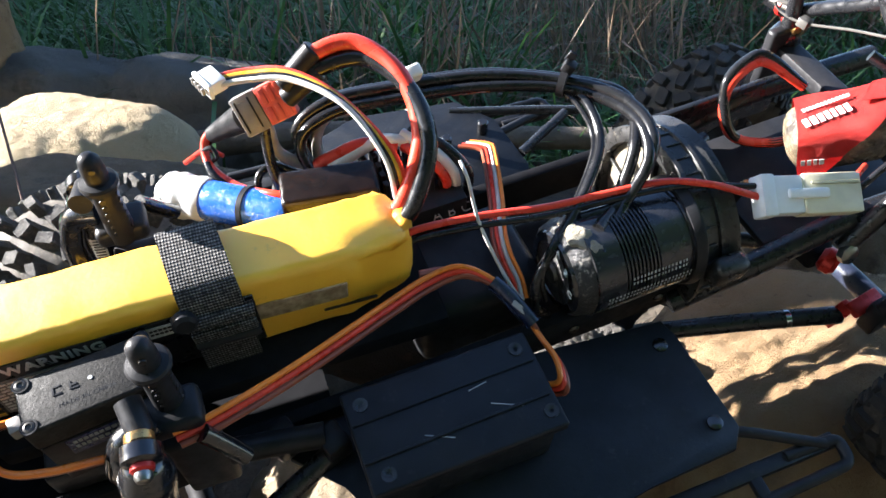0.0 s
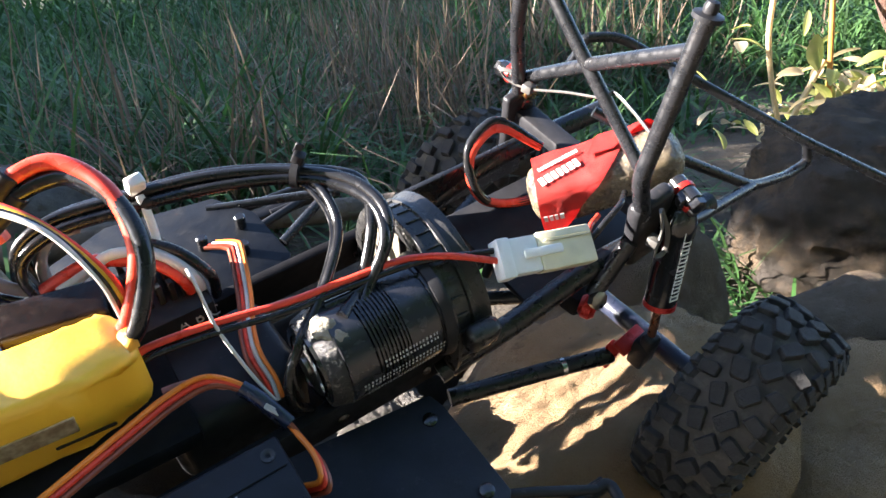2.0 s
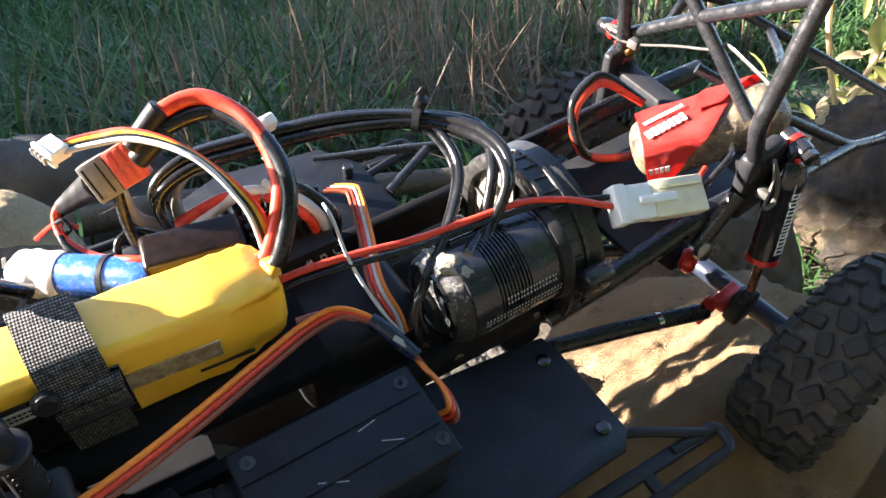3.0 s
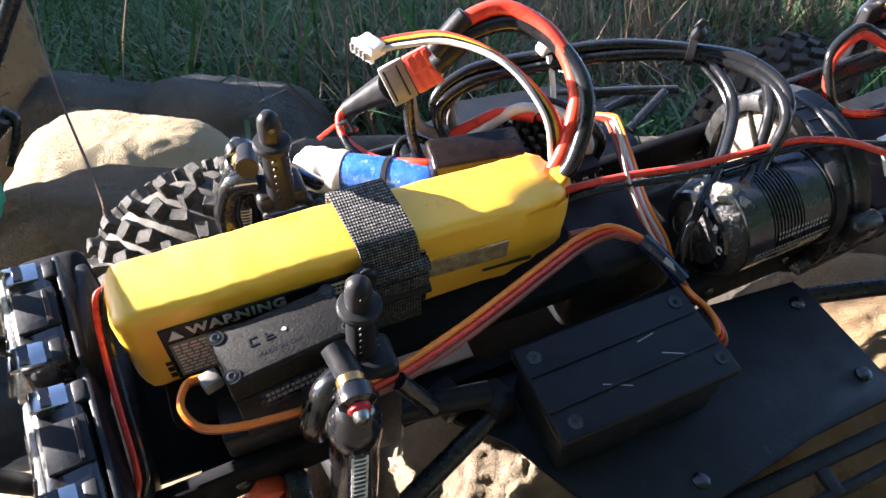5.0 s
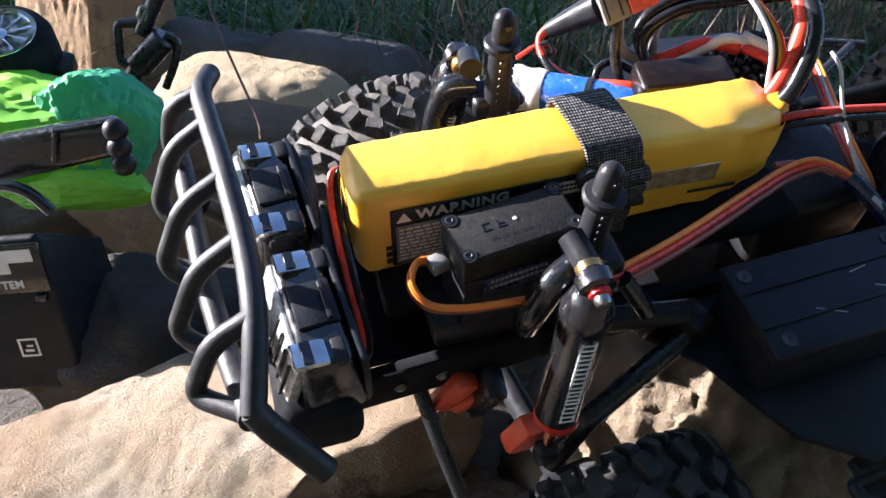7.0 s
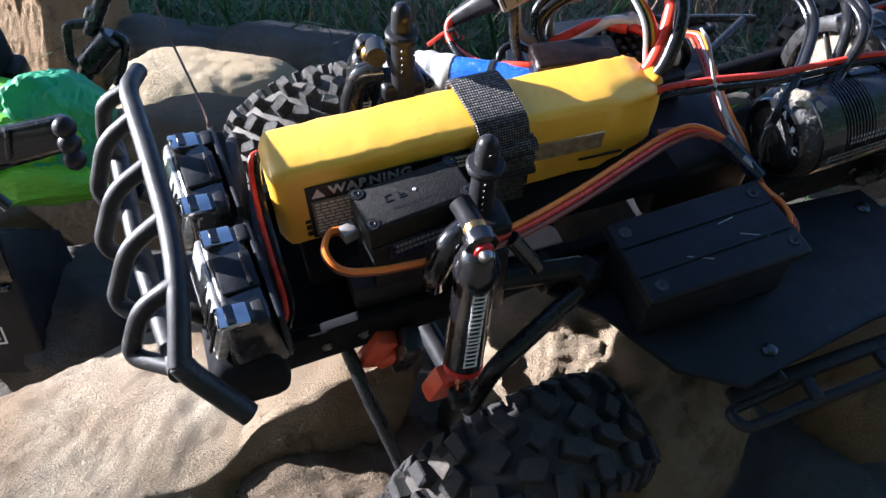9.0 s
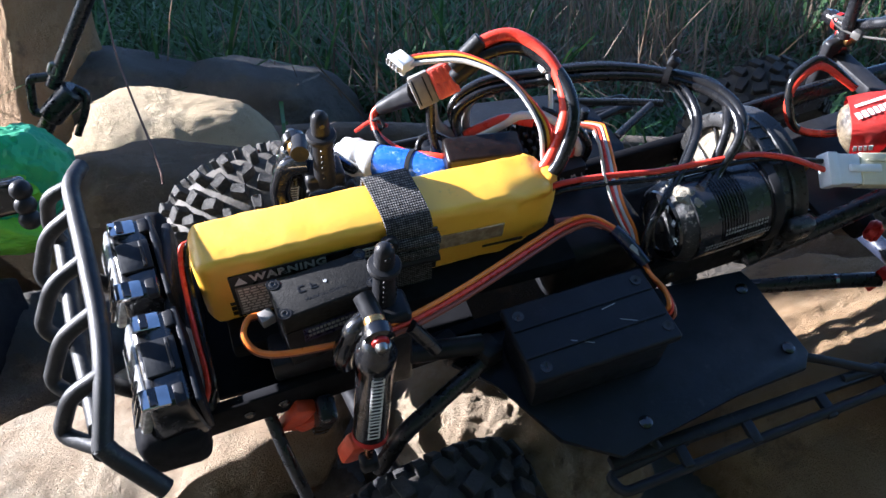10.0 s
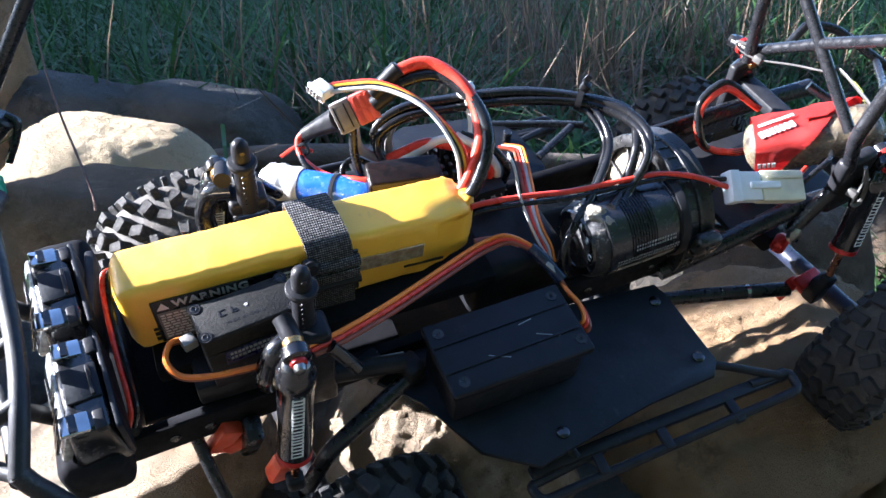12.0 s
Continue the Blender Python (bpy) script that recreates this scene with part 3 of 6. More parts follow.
def chassis():
    for y, name in ((-0.035, "chassis_rail"), (0.037, "chassis_rail")):
        slope = 0.05
        bm = block((0.057, y + slope * 0.057, -0.090), (0.306, 0.0055, 0.019), (0, 0, math.degrees(slope)), 0.0012)
        rail = part(name, bm, M_MATTE, truck)
        for x in (-0.088, -0.081, -0.060, -0.045, 0.0, 0.03, 0.15, 0.19):
            part("bolt", lathe([(0, 0.0026), (0.0012, 0.0025), (0.002, 0.0016)], (x, y + slope * x + (-0.002 if y < 0 else 0.002), -0.09),
                               (x, y + slope * x + (-0.01 if y < 0 else 0.01), -0.09), 10), M_GLOSS, rail)
    for y in (-0.030, 0.048):
        bm = rod([(0.195, y, -0.094), (0.235, y - 0.001, -0.082), (0.275, y, -0.070), (0.345, y, -0.066)], 0.0052, 12, 0.012)
        part("rear_rail", bm, M_STEEL_TUBE, truck)
    # Depth is increased so that the plate shades the rock under the rear axle.
    part("skid_plate", block((0.150, 0.014, -0.120), (0.085, 0.050, 0.032), (0, 0, 3), 0.008, 3), M_MATTE, truck)
    part("front_crossmember", block((-0.082, -0.001, -0.085), (0.022, 0.078, 0.018), (0, 0, 0), 0.004, 3), M_PLASTIC, truck)
    part("bumper_mount", block((-0.088, -0.046, -0.070), (0.026, 0.030, 0.026), (0, 0, 0), 0.006, 3), M_MATTE, truck)
    part("bumper_mount", block((-0.090, 0.044, -0.070), (0.026, 0.030, 0.026), (0, 0, 0), 0.006, 3), M_MATTE, truck)
    part("battery_tray", block((0.02, 0.004, -0.072), (0.16, 0.05, 0.010), (0, 0, 0), 0.002), M_MATTE, truck)
    # Gearbox block added under the motor to keep sun off the rear rock.
    part("added_gearbox_block", block((0.115, 0.004, -0.086), (0.055, 0.045, 0.034), (0, 0, 4), 0.006, 3), M_PLASTIC, truck)
    part("undertray", prism([(-0.058, -0.034), (0.05, -0.034), (0.05, 0.036), (-0.080, 0.036), (-0.080, -0.026), (-0.058, -0.026)], -0.0985, -0.096), M_MATTE, truck)
    part("servo_mount", block((-0.02, -0.026, -0.074), (0.052, 0.018, 0.014), (0, 0, 0), 0.002), M_PLASTIC, truck)


chassis()


def side_plates():
    near = [(0.030, -0.046), (0.046, -0.062), (0.062, -0.094), (0.084, -0.109), (0.100, -0.106), (0.146, -0.099), (0.183, -0.097), (0.189, -0.090), (0.186, -0.048), (0.184, -0.040), (0.120, -0.036), (0.036, -0.036)]
    p = part("side_plate", prism(near, -0.0895, -0.087, 0.0006), M_PLATE, truck, "flat black footwell plate")
    for x, y in ((0.1809, -0.0856), (0.10, -0.098), (0.178, -0.05)):
        part("screw", lathe([(0, 0.0032), (0.001, 0.003), (0.0016, 0.0018)], (x, y, -0.0872), (x, y, -0.08), 12), M_GLOSS, p)
    far = [(0.045, 0.046), (0.070, 0.100), (0.100, 0.112), (0.150, 0.106), (0.164, 0.088), (0.168, 0.056), (0.164, 0.047), (0.050, 0.042)]
    p = part("side_plate", prism(far, -0.0895, -0.087, 0.0006), M_PLATE, truck, "flat black footwell plate")
    for x, y in ((0.155, 0.082), (0.135, 0.078), (0.150, 0.066)):
        part("screw", cyl((x, y, -0.088), (x, y, -0.080), 0.0026, 10), M_GLOSS, p)
    part("step_brace", rod([(0.1680, 0.0640, -0.088), (0.1980, 0.0800, -0.086)], 0.0024, 10), M_STEEL_TUBE, p)
    part("step_brace", rod([(0.1450, 0.1010, -0.088), (0.1900, 0.0860, -0.087), (0.2060, 0.0800, -0.087)], 0.0022, 10, 0.006), M_STEEL_TUBE, p)
    # side steps
    for s in (-1, 1):
        def q(x, y, z):
            return (x, y, z) if s < 0 else (0.207 + (x - 0.229) * 1.2, 0.004 - y, z - 0.014)
        bm = bmesh.new()
        rod([q(0.205, -0.103, -0.1), q(0.229, -0.1035, -0.1), q(0.2275, -0.1135, -0.1), q(0.083, -0.1185, -0.104), q(0.080, -0.110, -0.104), q(0.12, -0.1065, -0.102)], 0.0024, 10, 0.004, bm)
        step = part("side_step", bm, M_PLASTIC, truck)
        part("step_beam", block(q(0.155, -0.1045, -0.101), (0.146 if s < 0 else 0.175, 0.006, 0.005), (0, 0.8, 1.2), 0.001), M_PLASTIC, step)
        for x in (0.115, 0.150, 0.190):
            part("step_rib", block(q(x, -0.111, -0.101), (0.005, 0.014, 0.0035), (0, 0, 0), 0.0008), M_PLASTIC, step)
        part("step_arm", rod([q(0.178, -0.085, -0.092), q(0.196, -0.092, -0.094), q(0.222, -0.104, -0.099)], 0.0022, 10), M_PLASTIC, step)
        part("step_arm", rod([q(0.09, -0.05, -0.098), q(0.10, -0.09, -0.098), q(0.105, -0.107, -0.1)], 0.003, 10), M_PLASTIC, step)
    # posts that rise beside the radio tray
    for x, y in ((0.046, -0.047), (0.030, -0.040)):
        part("tray_bracket", block((x, y, -0.082), (0.010, 0.012, 0.012), (0, 0, 20), 0.002), M_PLASTIC, truck)
    part("body_brace", rod([(0.012, -0.040, -0.078), (0.044, -0.045, -0.078)], 0.0048, 10), M_PLASTIC, truck)


side_plates()


def bumper():
    b = part("front_bumper", rod([(-0.1005, 0.0525, -0.018), (-0.1045, 0.040, -0.0145), (-0.100, 0.0, -0.013), (-0.0975, -0.03, -0.0145), (-0.098, -0.052, -0.0155), (-0.103, -0.0715, -0.026)], 0.0034, 14, 0.010), M_TUBE, truck, "satin black bent tube bumper")
    part("lower_tube", rod([(-0.118, 0.044, -0.043), (-0.117, 0.035, -0.045), (-0.114, -0.012, -0.045), (-0.110, -0.042, -0.045), (-0.104, -0.070, -0.031)], 0.0036, 12, 0.012), M_TUBE, b)
    for top, out, low in (((-0.1040, 0.039, -0.0145), (-0.119, 0.039, -0.034), (-0.117, 0.037, -0.044)),
                          ((-0.102, 0.024, -0.0135), (-0.1255, 0.0185, -0.041), (-0.116, 0.008, -0.045)),
                          ((-0.100, -0.001, -0.013), (-0.1245, -0.010, -0.037), (-0.114, -0.015, -0.045)),
                          ((-0.098, -0.024, -0.0143), (-0.1235, -0.031, -0.042), (-0.111, -0.041, -0.045)),
                          ((-0.0978, -0.0495, -0.0155), (-0.1195, -0.055, -0.038), (-0.106, -0.066, -0.034))):
        mid = V(*top).lerp(V(*out), 0.4) + V(-0.004, 0, 0.004)
        part("hoop", rod([top, tuple(mid), out, low], 0.0030, 12, 0.006), M_TUBE, b)
    part("side_stub", rod([(-0.1028, -0.0703, -0.0254), (-0.1005, -0.0732, -0.0290), (-0.0885, -0.083, -0.044)], 0.0037, 14, 0.003), M_TUBE, b)
    for y in (-0.03, 0.02):
        part("bumper_stay", rod([(-0.112, y, -0.046), (-0.098, y, -0.066), (-0.085, y, -0.08)], 0.0034, 10), M_TUBE, b)


bumper()


def lamp_bar():
    """A twin lamp bar: two glossy housings with moulded clear windows and a domed middle."""
    def wedge(v):
        return V(v.x * (0.70 if v.z > 0 else 1.0), v.y * (0.92 if v.z > 0 else 1.0), v.z)
    lean = 5.5
    for y0, y1 in ((0.0375, -0.0080), (-0.0120, -0.0580)):
        y = (y0 + y1) / 2
        x = -0.0875 - 0.095 * y
        ln = y0 - y1
        body = part("lamp_pod", block((x, y, -0.0510), (0.0215, ln, 0.0270), (0, 0, lean), 0.0028, 3, shape=wedge), M_GLOSS, truck, "glossy black lamp pod with clear lenses")
        part("top_plate", block((x + 0.0010, y, -0.0370), (0.0125, ln * 0.34, 0.0016), (0, 4, lean), 0.0005, 2), M_PLATE, body, "flat black top plate")
        part("plate_ridge", block((x + 0.0045, y, -0.0358), (0.0016, ln * 0.30, 0.0014), (0, 4, lean), 0.0004, 1), M_PLASTIC, body)
        part("front_lens", block((x - 0.0098, y, -0.0480), (0.0040, ln * 0.86, 0.0180), (0, 20, lean), 0.0014, 2), M_LENS, body, "clear moulded lens")
        for k, w in ((ln * 0.36, 0.0075), (-ln * 0.36, 0.0085)):
            part("window", block((x - 0.0030 - 0.0 * k, y + k, -0.0372), (0.0105, w, 0.0022), (0, 10, lean), 0.0007), M_CHROME, body, "bright clear lamp window")
            part("window_bar", block((x - 0.0035, y + k, -0.0358), (0.0030, w * 0.9, 0.0010), (0, 10, lean), 0.0003, 1), M_GLOSS, body)
            part("side_rib", block((x + 0.0055, y + k, -0.0395), (0.0040, w, 0.0050), (0, 0, lean), 0.0008), M_PLASTIC, body)
        for k in range(-3, 4):
            part("lens_rib", block((x - 0.0115, y + k * 0.0055, -0.0475), (0.0014, 0.0013, 0.0140), (0, 20, lean), 0.0003, 1), M_GLOSS, body)
        part("back_wall", block((x + 0.0098, y, -0.0490), (0.0022, ln * 0.96, 0.0230), (0, 0, lean), 0.0008), M_PLATE, body)


lamp_bar()
part("lamp_bracket", block((-0.079, -0.010, -0.055), (0.004, 0.092, 0.022), (0, 0, -5), 0.0012), M_PLASTIC, truck)


def servo():
    s = part("steering_servo", block((0, 0, -0.0055), (0.0405, 0.0190, 0.011), (0, 0, 0), 0.0012, 3), M_SERVO, truck, "dusty black steering servo with embossed lid")
    s.matrix_basis = pose(-0.0188, -0.0250, -0.0312, 0, 0, 7)
    part("servo_case", block((0, -0.0002, -0.0240), (0.0395, 0.0182, 0.025), (0, 0, 0), 0.0008), M_PLASTIC, s)
    part("sticker", block((0.002, -0.0094, -0.0165), (0.030, 0.0006, 0.009), (0, 0, 0), 0.0002, 1), M_SERVO_BLUE, s, "dark blue foil sticker")
    tagged(part("printing", letter_bars(12, 0.0014, 0.0016, 0.0005, pose(-0.011, -0.0098, -0.0145, 90, 0, 0), 4, 2, 0.003), M_GREY_INK, s), kind="stuff")
    for x, y in ((-0.0180, -0.0072), (-0.0180, 0.0075), (0.0180, -0.0072), (0.0180, 0.0075)):
        sc = part("screw", lathe([(0, 0.0018), (0.0003, 0.0018), (0.0005, 0.0010), (0.0001, 0.0007)], (x, y, 0.0), (x, y, 0.01), 14), M_SOCKET, s, "dark cross-head screw")
        part("screw_seat", lathe([(0, 0.0026), (0.0004, 0.0026), (0.0004, 0.0020), (0.0001, 0.0019)], (x, y, -0.0001), (x, y, 0.01), 16), M_PLASTIC, sc)
    part("centre_dot", lathe([(0, 0.0008), (0.0002, 0.0007)], (0.0012, 0.0010, 0.0), (0.0012, 0.0010, 0.01), 12), M_GREY_INK, s)
    part("embossing", text_mesh("DIGITAL SERVO", 0.0031, pose(-0.0140, 0.0048, -0.0001), 0.00008, 1.1), M_LABEL_BLACK, s)
    part("embossing", text_mesh("MADE IN CHINA", 0.0021, pose(-0.0090, -0.0050, -0.0001), 0.00016, 1.1), M_LABEL_BLACK, s)
    part("embossing", bars([(0, 0, 0.0006, 0.003), (0.0008, 0.0026, 0.0018, 0.0006), (0.0008, 0, 0.0018, 0.0006), (0.005, 0, 0.0006, 0.003), (0.0058, 0.0012, 0.0014, 0.0006), (0.0058, 0, 0.0018, 0.0006)], pose(-0.010, -0.0005, 0.0)), M_LABEL_BLACK, s)
    part("wire_exit", block((-0.0240, 0.002, -0.012), (0.006, 0.0055, 0.005), (0, 0, 10), 0.0008), M_GREY_TUBE, s, "pale grey wire boot")


servo()


def body_post(x, y, lean=0.0):
    top = V(x, y, 0.0)
    base = V(x - 0.001, y + lean, -0.042)
    p = part("body_post", lathe([(0, 0.0032), (0.001, 0.0048), (0.006, 0.0049), (0.027, 0.0042), (0.0275, 0.0062), (0.0295, 0.0066), (0.0305, 0.0060), (0.031, 0.0040), (0.035, 0.0040), (0.0395, 0.0036), (0.0415, 0.0022), (0.042, 0.0008)], base, top, 18), M_PLASTIC, truck)
    d = (top - base).normalized()
    for k in range(6):
        c = base + d * (0.008 + 0.0032 * k)
        part("pin_hole", cyl(c + V(-0.0008, -0.0046, 0), c + V(-0.0009, -0.0040, 0), 0.0011, 10, 0.0001), M_LABEL_BLACK, p)
        part("pin_hole", cyl(c + V(0.0040, -0.0016, 0), c + V(0.0046, -0.0018, 0), 0.0011, 10, 0.0001), M_LABEL_BLACK, p)
    part("pin_hole", cyl(top + V(0, -0.0042, -0.0045), top + V(0, 0.0042, -0.0045), 0.0011, 10, 0.0001), M_LABEL_BLACK, p)
    return p


body_post(0.0035, -0.0370, 0.001)
body_post(-0.0030, 0.0365, -0.001)


def front_tower(s, cx):
    y = 0.0365 * s
    t = part("shock_tower", block((cx + 0.000, y + 0.004 * s, -0.074), (0.018, 0.007, 0.040), (0, 0, 0), 0.002, 3), M_PLASTIC, truck)
    part("tower_cap", block((cx - 0.001, y + 0.003 * s, -0.039), (0.018, 0.014, 0.008), (0, 0, 0), 0.0025, 3), M_PLASTIC, t)
    part("upper_elbow", rod([(cx - 0.006, y + 0.006 * s, -0.034), (cx - 0.016, y + 0.010 * s, -0.036), (cx - 0.0215, y + 0.010 * s, -0.052), (cx - 0.0205, y + 0.006 * s, -0.064)], 0.0048, 14, 0.010), M_GLOSS, t)
    part("elbow_neck", rod([(cx - 0.010, y + 0.003 * s, -0.0245), (cx - 0.008, y + 0.0135 * s, -0.0270)], 0.0040, 14), M_PLASTIC, t)
    part("bolt_sleeve", rod([(cx + 0.006, y + 0.012 * s, -0.040), (cx + 0.014, y + 0.016 * s, -0.053), (cx + 0.0155, y + 0.017 * s, -0.0555)], 0.0030, 12), M_GLOSS, t)


front_tower(-1, 0.0035)
front_tower(1, -0.003)


def shock(top, body_end, end, label="black oil damper with red collar and copper rod", bars_up=None):
    top, body_end, end = V(*top), V(*body_end), V(*end)
    d = (body_end - top)
    h = d.length
    d.normalize()
    r = 0.0077
    s = part("shock_absorber", lathe([(0.004, r * 0.75), (0.005, r), (0.012, r * 1.02), (0.0125, r * 0.97), (h - 0.006, r * 0.93), (h - 0.004, r * 0.7)], top, body_end, 26), M_GLOSS, truck, label)
    part("shock_cap", lathe([(-0.002, 0.003), (-0.0005, 0.0055), (0.002, r * 0.85), (0.006, r * 1.04), (0.011, r * 1.04), (0.0115, r)], top, body_end, 26), M_GLOSS, s)
    sd = -1 if top.y < 0.015 else 1
    ax = V(-0.04, sd, -0.06)
    c0 = top - d * 0.0035
    part("eyelet", lathe([(-0.0032, 0.0040), (-0.0022, 0.0056), (0.0022, 0.0056), (0.0032, 0.0040)], c0, c0 + ax, 18), M_GLOSS, s)
    part("pivot_ball", lathe([(0.0022, 0.0034), (0.0045, 0.0034), (0.0052, 0.0026)], c0, c0 + ax, 14), M_RED_METAL, s, "red anodised pivot ball")
    part("pivot_screw", lathe([(0.0045, 0.0024), (0.0065, 0.0026), (0.0078, 0.0020), (0.0082, 0.001)], c0, c0 + ax, 12), M_SCREW, s, "steel pivot screw")
    part("bushing", lathe([(-0.0062, 0.0036), (-0.0058, 0.0042), (-0.0034, 0.0042), (-0.003, 0.0036)], c0, c0 + ax, 14), M_BRASS, s, "brass bushing")
    part("collar", lathe([(0, r * 0.96), (0.0025, r * 0.98), (0.003, r * 0.6)], body_end - d * 0.006, body_end, 24), M_RED_METAL, s, "red anodised collar")
    part("rod", cyl(body_end - d * 0.004, end, 0.0021, 12), M_COPPER, s, "polished copper-coloured rod")
    part("rod_end", block(tuple(end), (0.008, 0.007, 0.010), (0, 0, 0), 0.002, 3), M_PLASTIC, s)
    # printed word as plain bars, running along the body
    side = (V(0, -1, 0.35) - d * V(0, -1, 0.35).dot(d)).normalized()
    across = d.cross(side)
    m = Matrix((( -d.x, across.x, side.x, 0), (-d.y, across.y, side.y, 0), (-d.z, across.z, side.z, 0), (0, 0, 0, 1)))
    m.translation = body_end - d * 0.010 + side * (r * 0.945) - across * 0.002
    rows = []
    rn = random.Random(2)
    x = 0.0
    for i in range(9):
        w = 0.0033 + rn.uniform(-0.0004, 0.0004)
        rows += [(x, 0, w, 0.0007), (x, 0.0044, w, 0.0007), (x, 0, 0.0007, 0.005), (x + w * 0.6, 0, 0.0006, 0.005)]
        x += w + 0.0006
    tagged(part("printing", bars(rows, m), M_WHITE_INK, s, "white printed word as plain bars"), kind="stuff")
    return s


shock((-0.0058, -0.0568, -0.0295), (-0.0148, -0.0695, -0.0860), (-0.0165, -0.0720, -0.1020))
shock((-0.0136, 0.054, -0.034), (-0.022, 0.062, -0.098), (-0.024, 0.063, -0.112))
shock((0.3075, -0.040, -0.042), (0.2985, -0.0545, -0.092), (0.2975, -0.058, -0.112))
shock((0.3020, 0.064, -0.050), (0.3050, 0.072, -0.104), (0.306, 0.074, -0.120))


R_TREAD = 0.0530


def carcass():
    """The smooth body of a tyre about the y axis."""
    prof = [(-0.0165, 0.026), (-0.0195, 0.030), (-0.0220, 0.040), (-0.0210, 0.048), (-0.0170, 0.0520), (-0.006, R_TREAD), (0.006, R_TREAD), (0.0170, 0.0520), (0.0210, 0.048), (0.0220, 0.040), (0.0195, 0.030), (0.0165, 0.026)]
    return lathe([(h + 0.03, r) for h, r in prof], (0, -0.03, 0), (0, 1, 0), 64)


def tread_block(seed, w, l, h, material):
    """One rubber block: w across the tyre, l round it, h high, with rough uneven sides."""
    rn = random.Random(seed)
    n = 8
    bm = bmesh.new()
    jit = [rn.uniform(0.82, 1.14) for i in range(n)]
    rings = []
    for z, k in ((-0.003, 1.02), (h * 0.45, 0.94), (h * 0.86, 0.95), (h, 0.84)):
        ring = []
        for i in range(n):
            t = 2 * math.pi * (i + 0.5) / n
            c, q = math.cos(t), math.sin(t)
            u = math.copysign(abs(c) ** 0.30, c) * l * jit[i] * k
            y = math.copysign(abs(q) ** 0.30, q) * w * jit[(i + 3) % n] * k
            ring.append(bm.verts.new((u, y, z + (rn.uniform(-0.0004, 0.0004) if z == h else 0))))
        rings.append(ring)
    for p, q in zip(rings, rings[1:]):
        for i in range(n):
            bm.faces.new((p[i], p[(i + 1) % n], q[(i + 1) % n], q[i]))
    bm.faces.new(rings[-1])
    me = bpy.data.meshes.new("tread_block")
    bm.to_mesh(me)
    bm.free()
    me.materials.append(material)
    return me


def tread_set(material):
    return ([tread_block(i, 0.0038, 0.0054, 0.0070, material) for i in range(4)],
            [tread_block(10 + i, 0.0050, 0.0034, 0.0072, material) for i in range(4)],
            [tread_block(20 + i, 0.0042, 0.0026, 0.0056, material) for i in range(4)])


DUSTY, WORN_SHADED = tread_set(M_RUBBER), tread_set(M_RUBBER_WORN_SHADED)


def rim_mesh():
    bm = lathe([(-0.0185, 0.0270), (-0.0170, 0.0285), (-0.0150, 0.0265), (-0.010, 0.0235), (0.010, 0.0235), (0.0150, 0.0265), (0.0170, 0.0285), (0.0185, 0.0270), (0.0185, 0.024), (0.011, 0.020), (0.010, 0.006)], (0, 0, 0), (0, 1, 0), 40)
    return bm


tyre_me = {}


def wheel(c, yaw, camber, seed, flat=1.0, dusty=False, low=1.0):
    rubber = M_RUBBER if dusty else M_RUBBER_WORN_SHADED
    CENTRE, SHOULDER, FINGER = DUSTY if dusty else WORN_SHADED
    base = pose(*c, camber, 0, yaw)
    w = part("wheel", rim_mesh(), M_PLASTIC, truck, "black beadlock wheel")
    w.matrix_basis = base
    for k in range(8):
        a = 2 * math.pi * k / 8
        for y in (-0.0190, 0.0190):
            part("beadlock_bolt", cyl((0.0255 * math.cos(a), y * 0.95, 0.0255 * math.sin(a)), (0.0255 * math.cos(a), y * 1.06, 0.0255 * math.sin(a)), 0.0014, 8, 0.0002), M_SCREW, w)
    part("hub_nut", lathe([(0, 0.006), (0.004, 0.006), (0.005, 0.004)], (0, -0.010, 0), (0, -0.02, 0), 6), M_SCREW, w)
    if rubber.name not in tyre_me:
        t = part("tyre", carcass(), M_CARCASS if dusty else M_GROOVE, truck, "dusty black block-tread rubber tyre", 50)
        tyre_me[rubber.name] = t.data
    else:
        t = tagged(new("tyre", tyre_me[rubber.name]), "dusty black block-tread rubber tyre")
        t.parent = truck
    t.matrix_basis = base
    rn = random.Random(seed)
    N = 19 if low == 0.7 else 24

    def put(me, a, y, twist, r, tilt):
        b = new("tread_block", me)
        b.parent = t
        b.matrix_basis = pose(0, 0, 0, 0, math.degrees(a), 0) @ pose(0, y, r, tilt, 0, twist) @ Matrix.Diagonal((flat, flat, low, 1))
    for i in range(N):
        a = 2 * math.pi * (i + rn.uniform(-0.06, 0.06)) / N + seed
        h = math.pi / N
        put(rn.choice(CENTRE), a, 0.0048, 28, R_TREAD, 0)
        put(rn.choice(CENTRE), a + h, -0.0048, -28, R_TREAD, 0)
        for s in (-1, 1):
            o = 0 if s > 0 else h
            put(rn.choice(SHOULDER), a + o + h * 0.85, s * 0.0142, 14 * s, R_TREAD - 0.0009, -12 * s)
            put(rn.choice(FINGER), a + o + h * 0.0, s * 0.0192, 0, R_TREAD - 0.0042, -52 * s)
            put(rn.choice(FINGER), a + o + h * 0.95, s * 0.0205, 0, R_TREAD - 0.0062, -64 * s)
    return w


wheel((-0.034, 0.090, -0.133), 8, 8, 1, 0.82, True)
wheel((0.003, -0.097, -0.148), 8, 8, 2, 1.08, False, 0.7)
wheel((0.3235, -0.100, -0.133), 8, 0, 3, 0.98, False, 0.42)
wheel((0.316, 0.108, -0.168), 6, 0, 4, 0.98, False, 0.5)


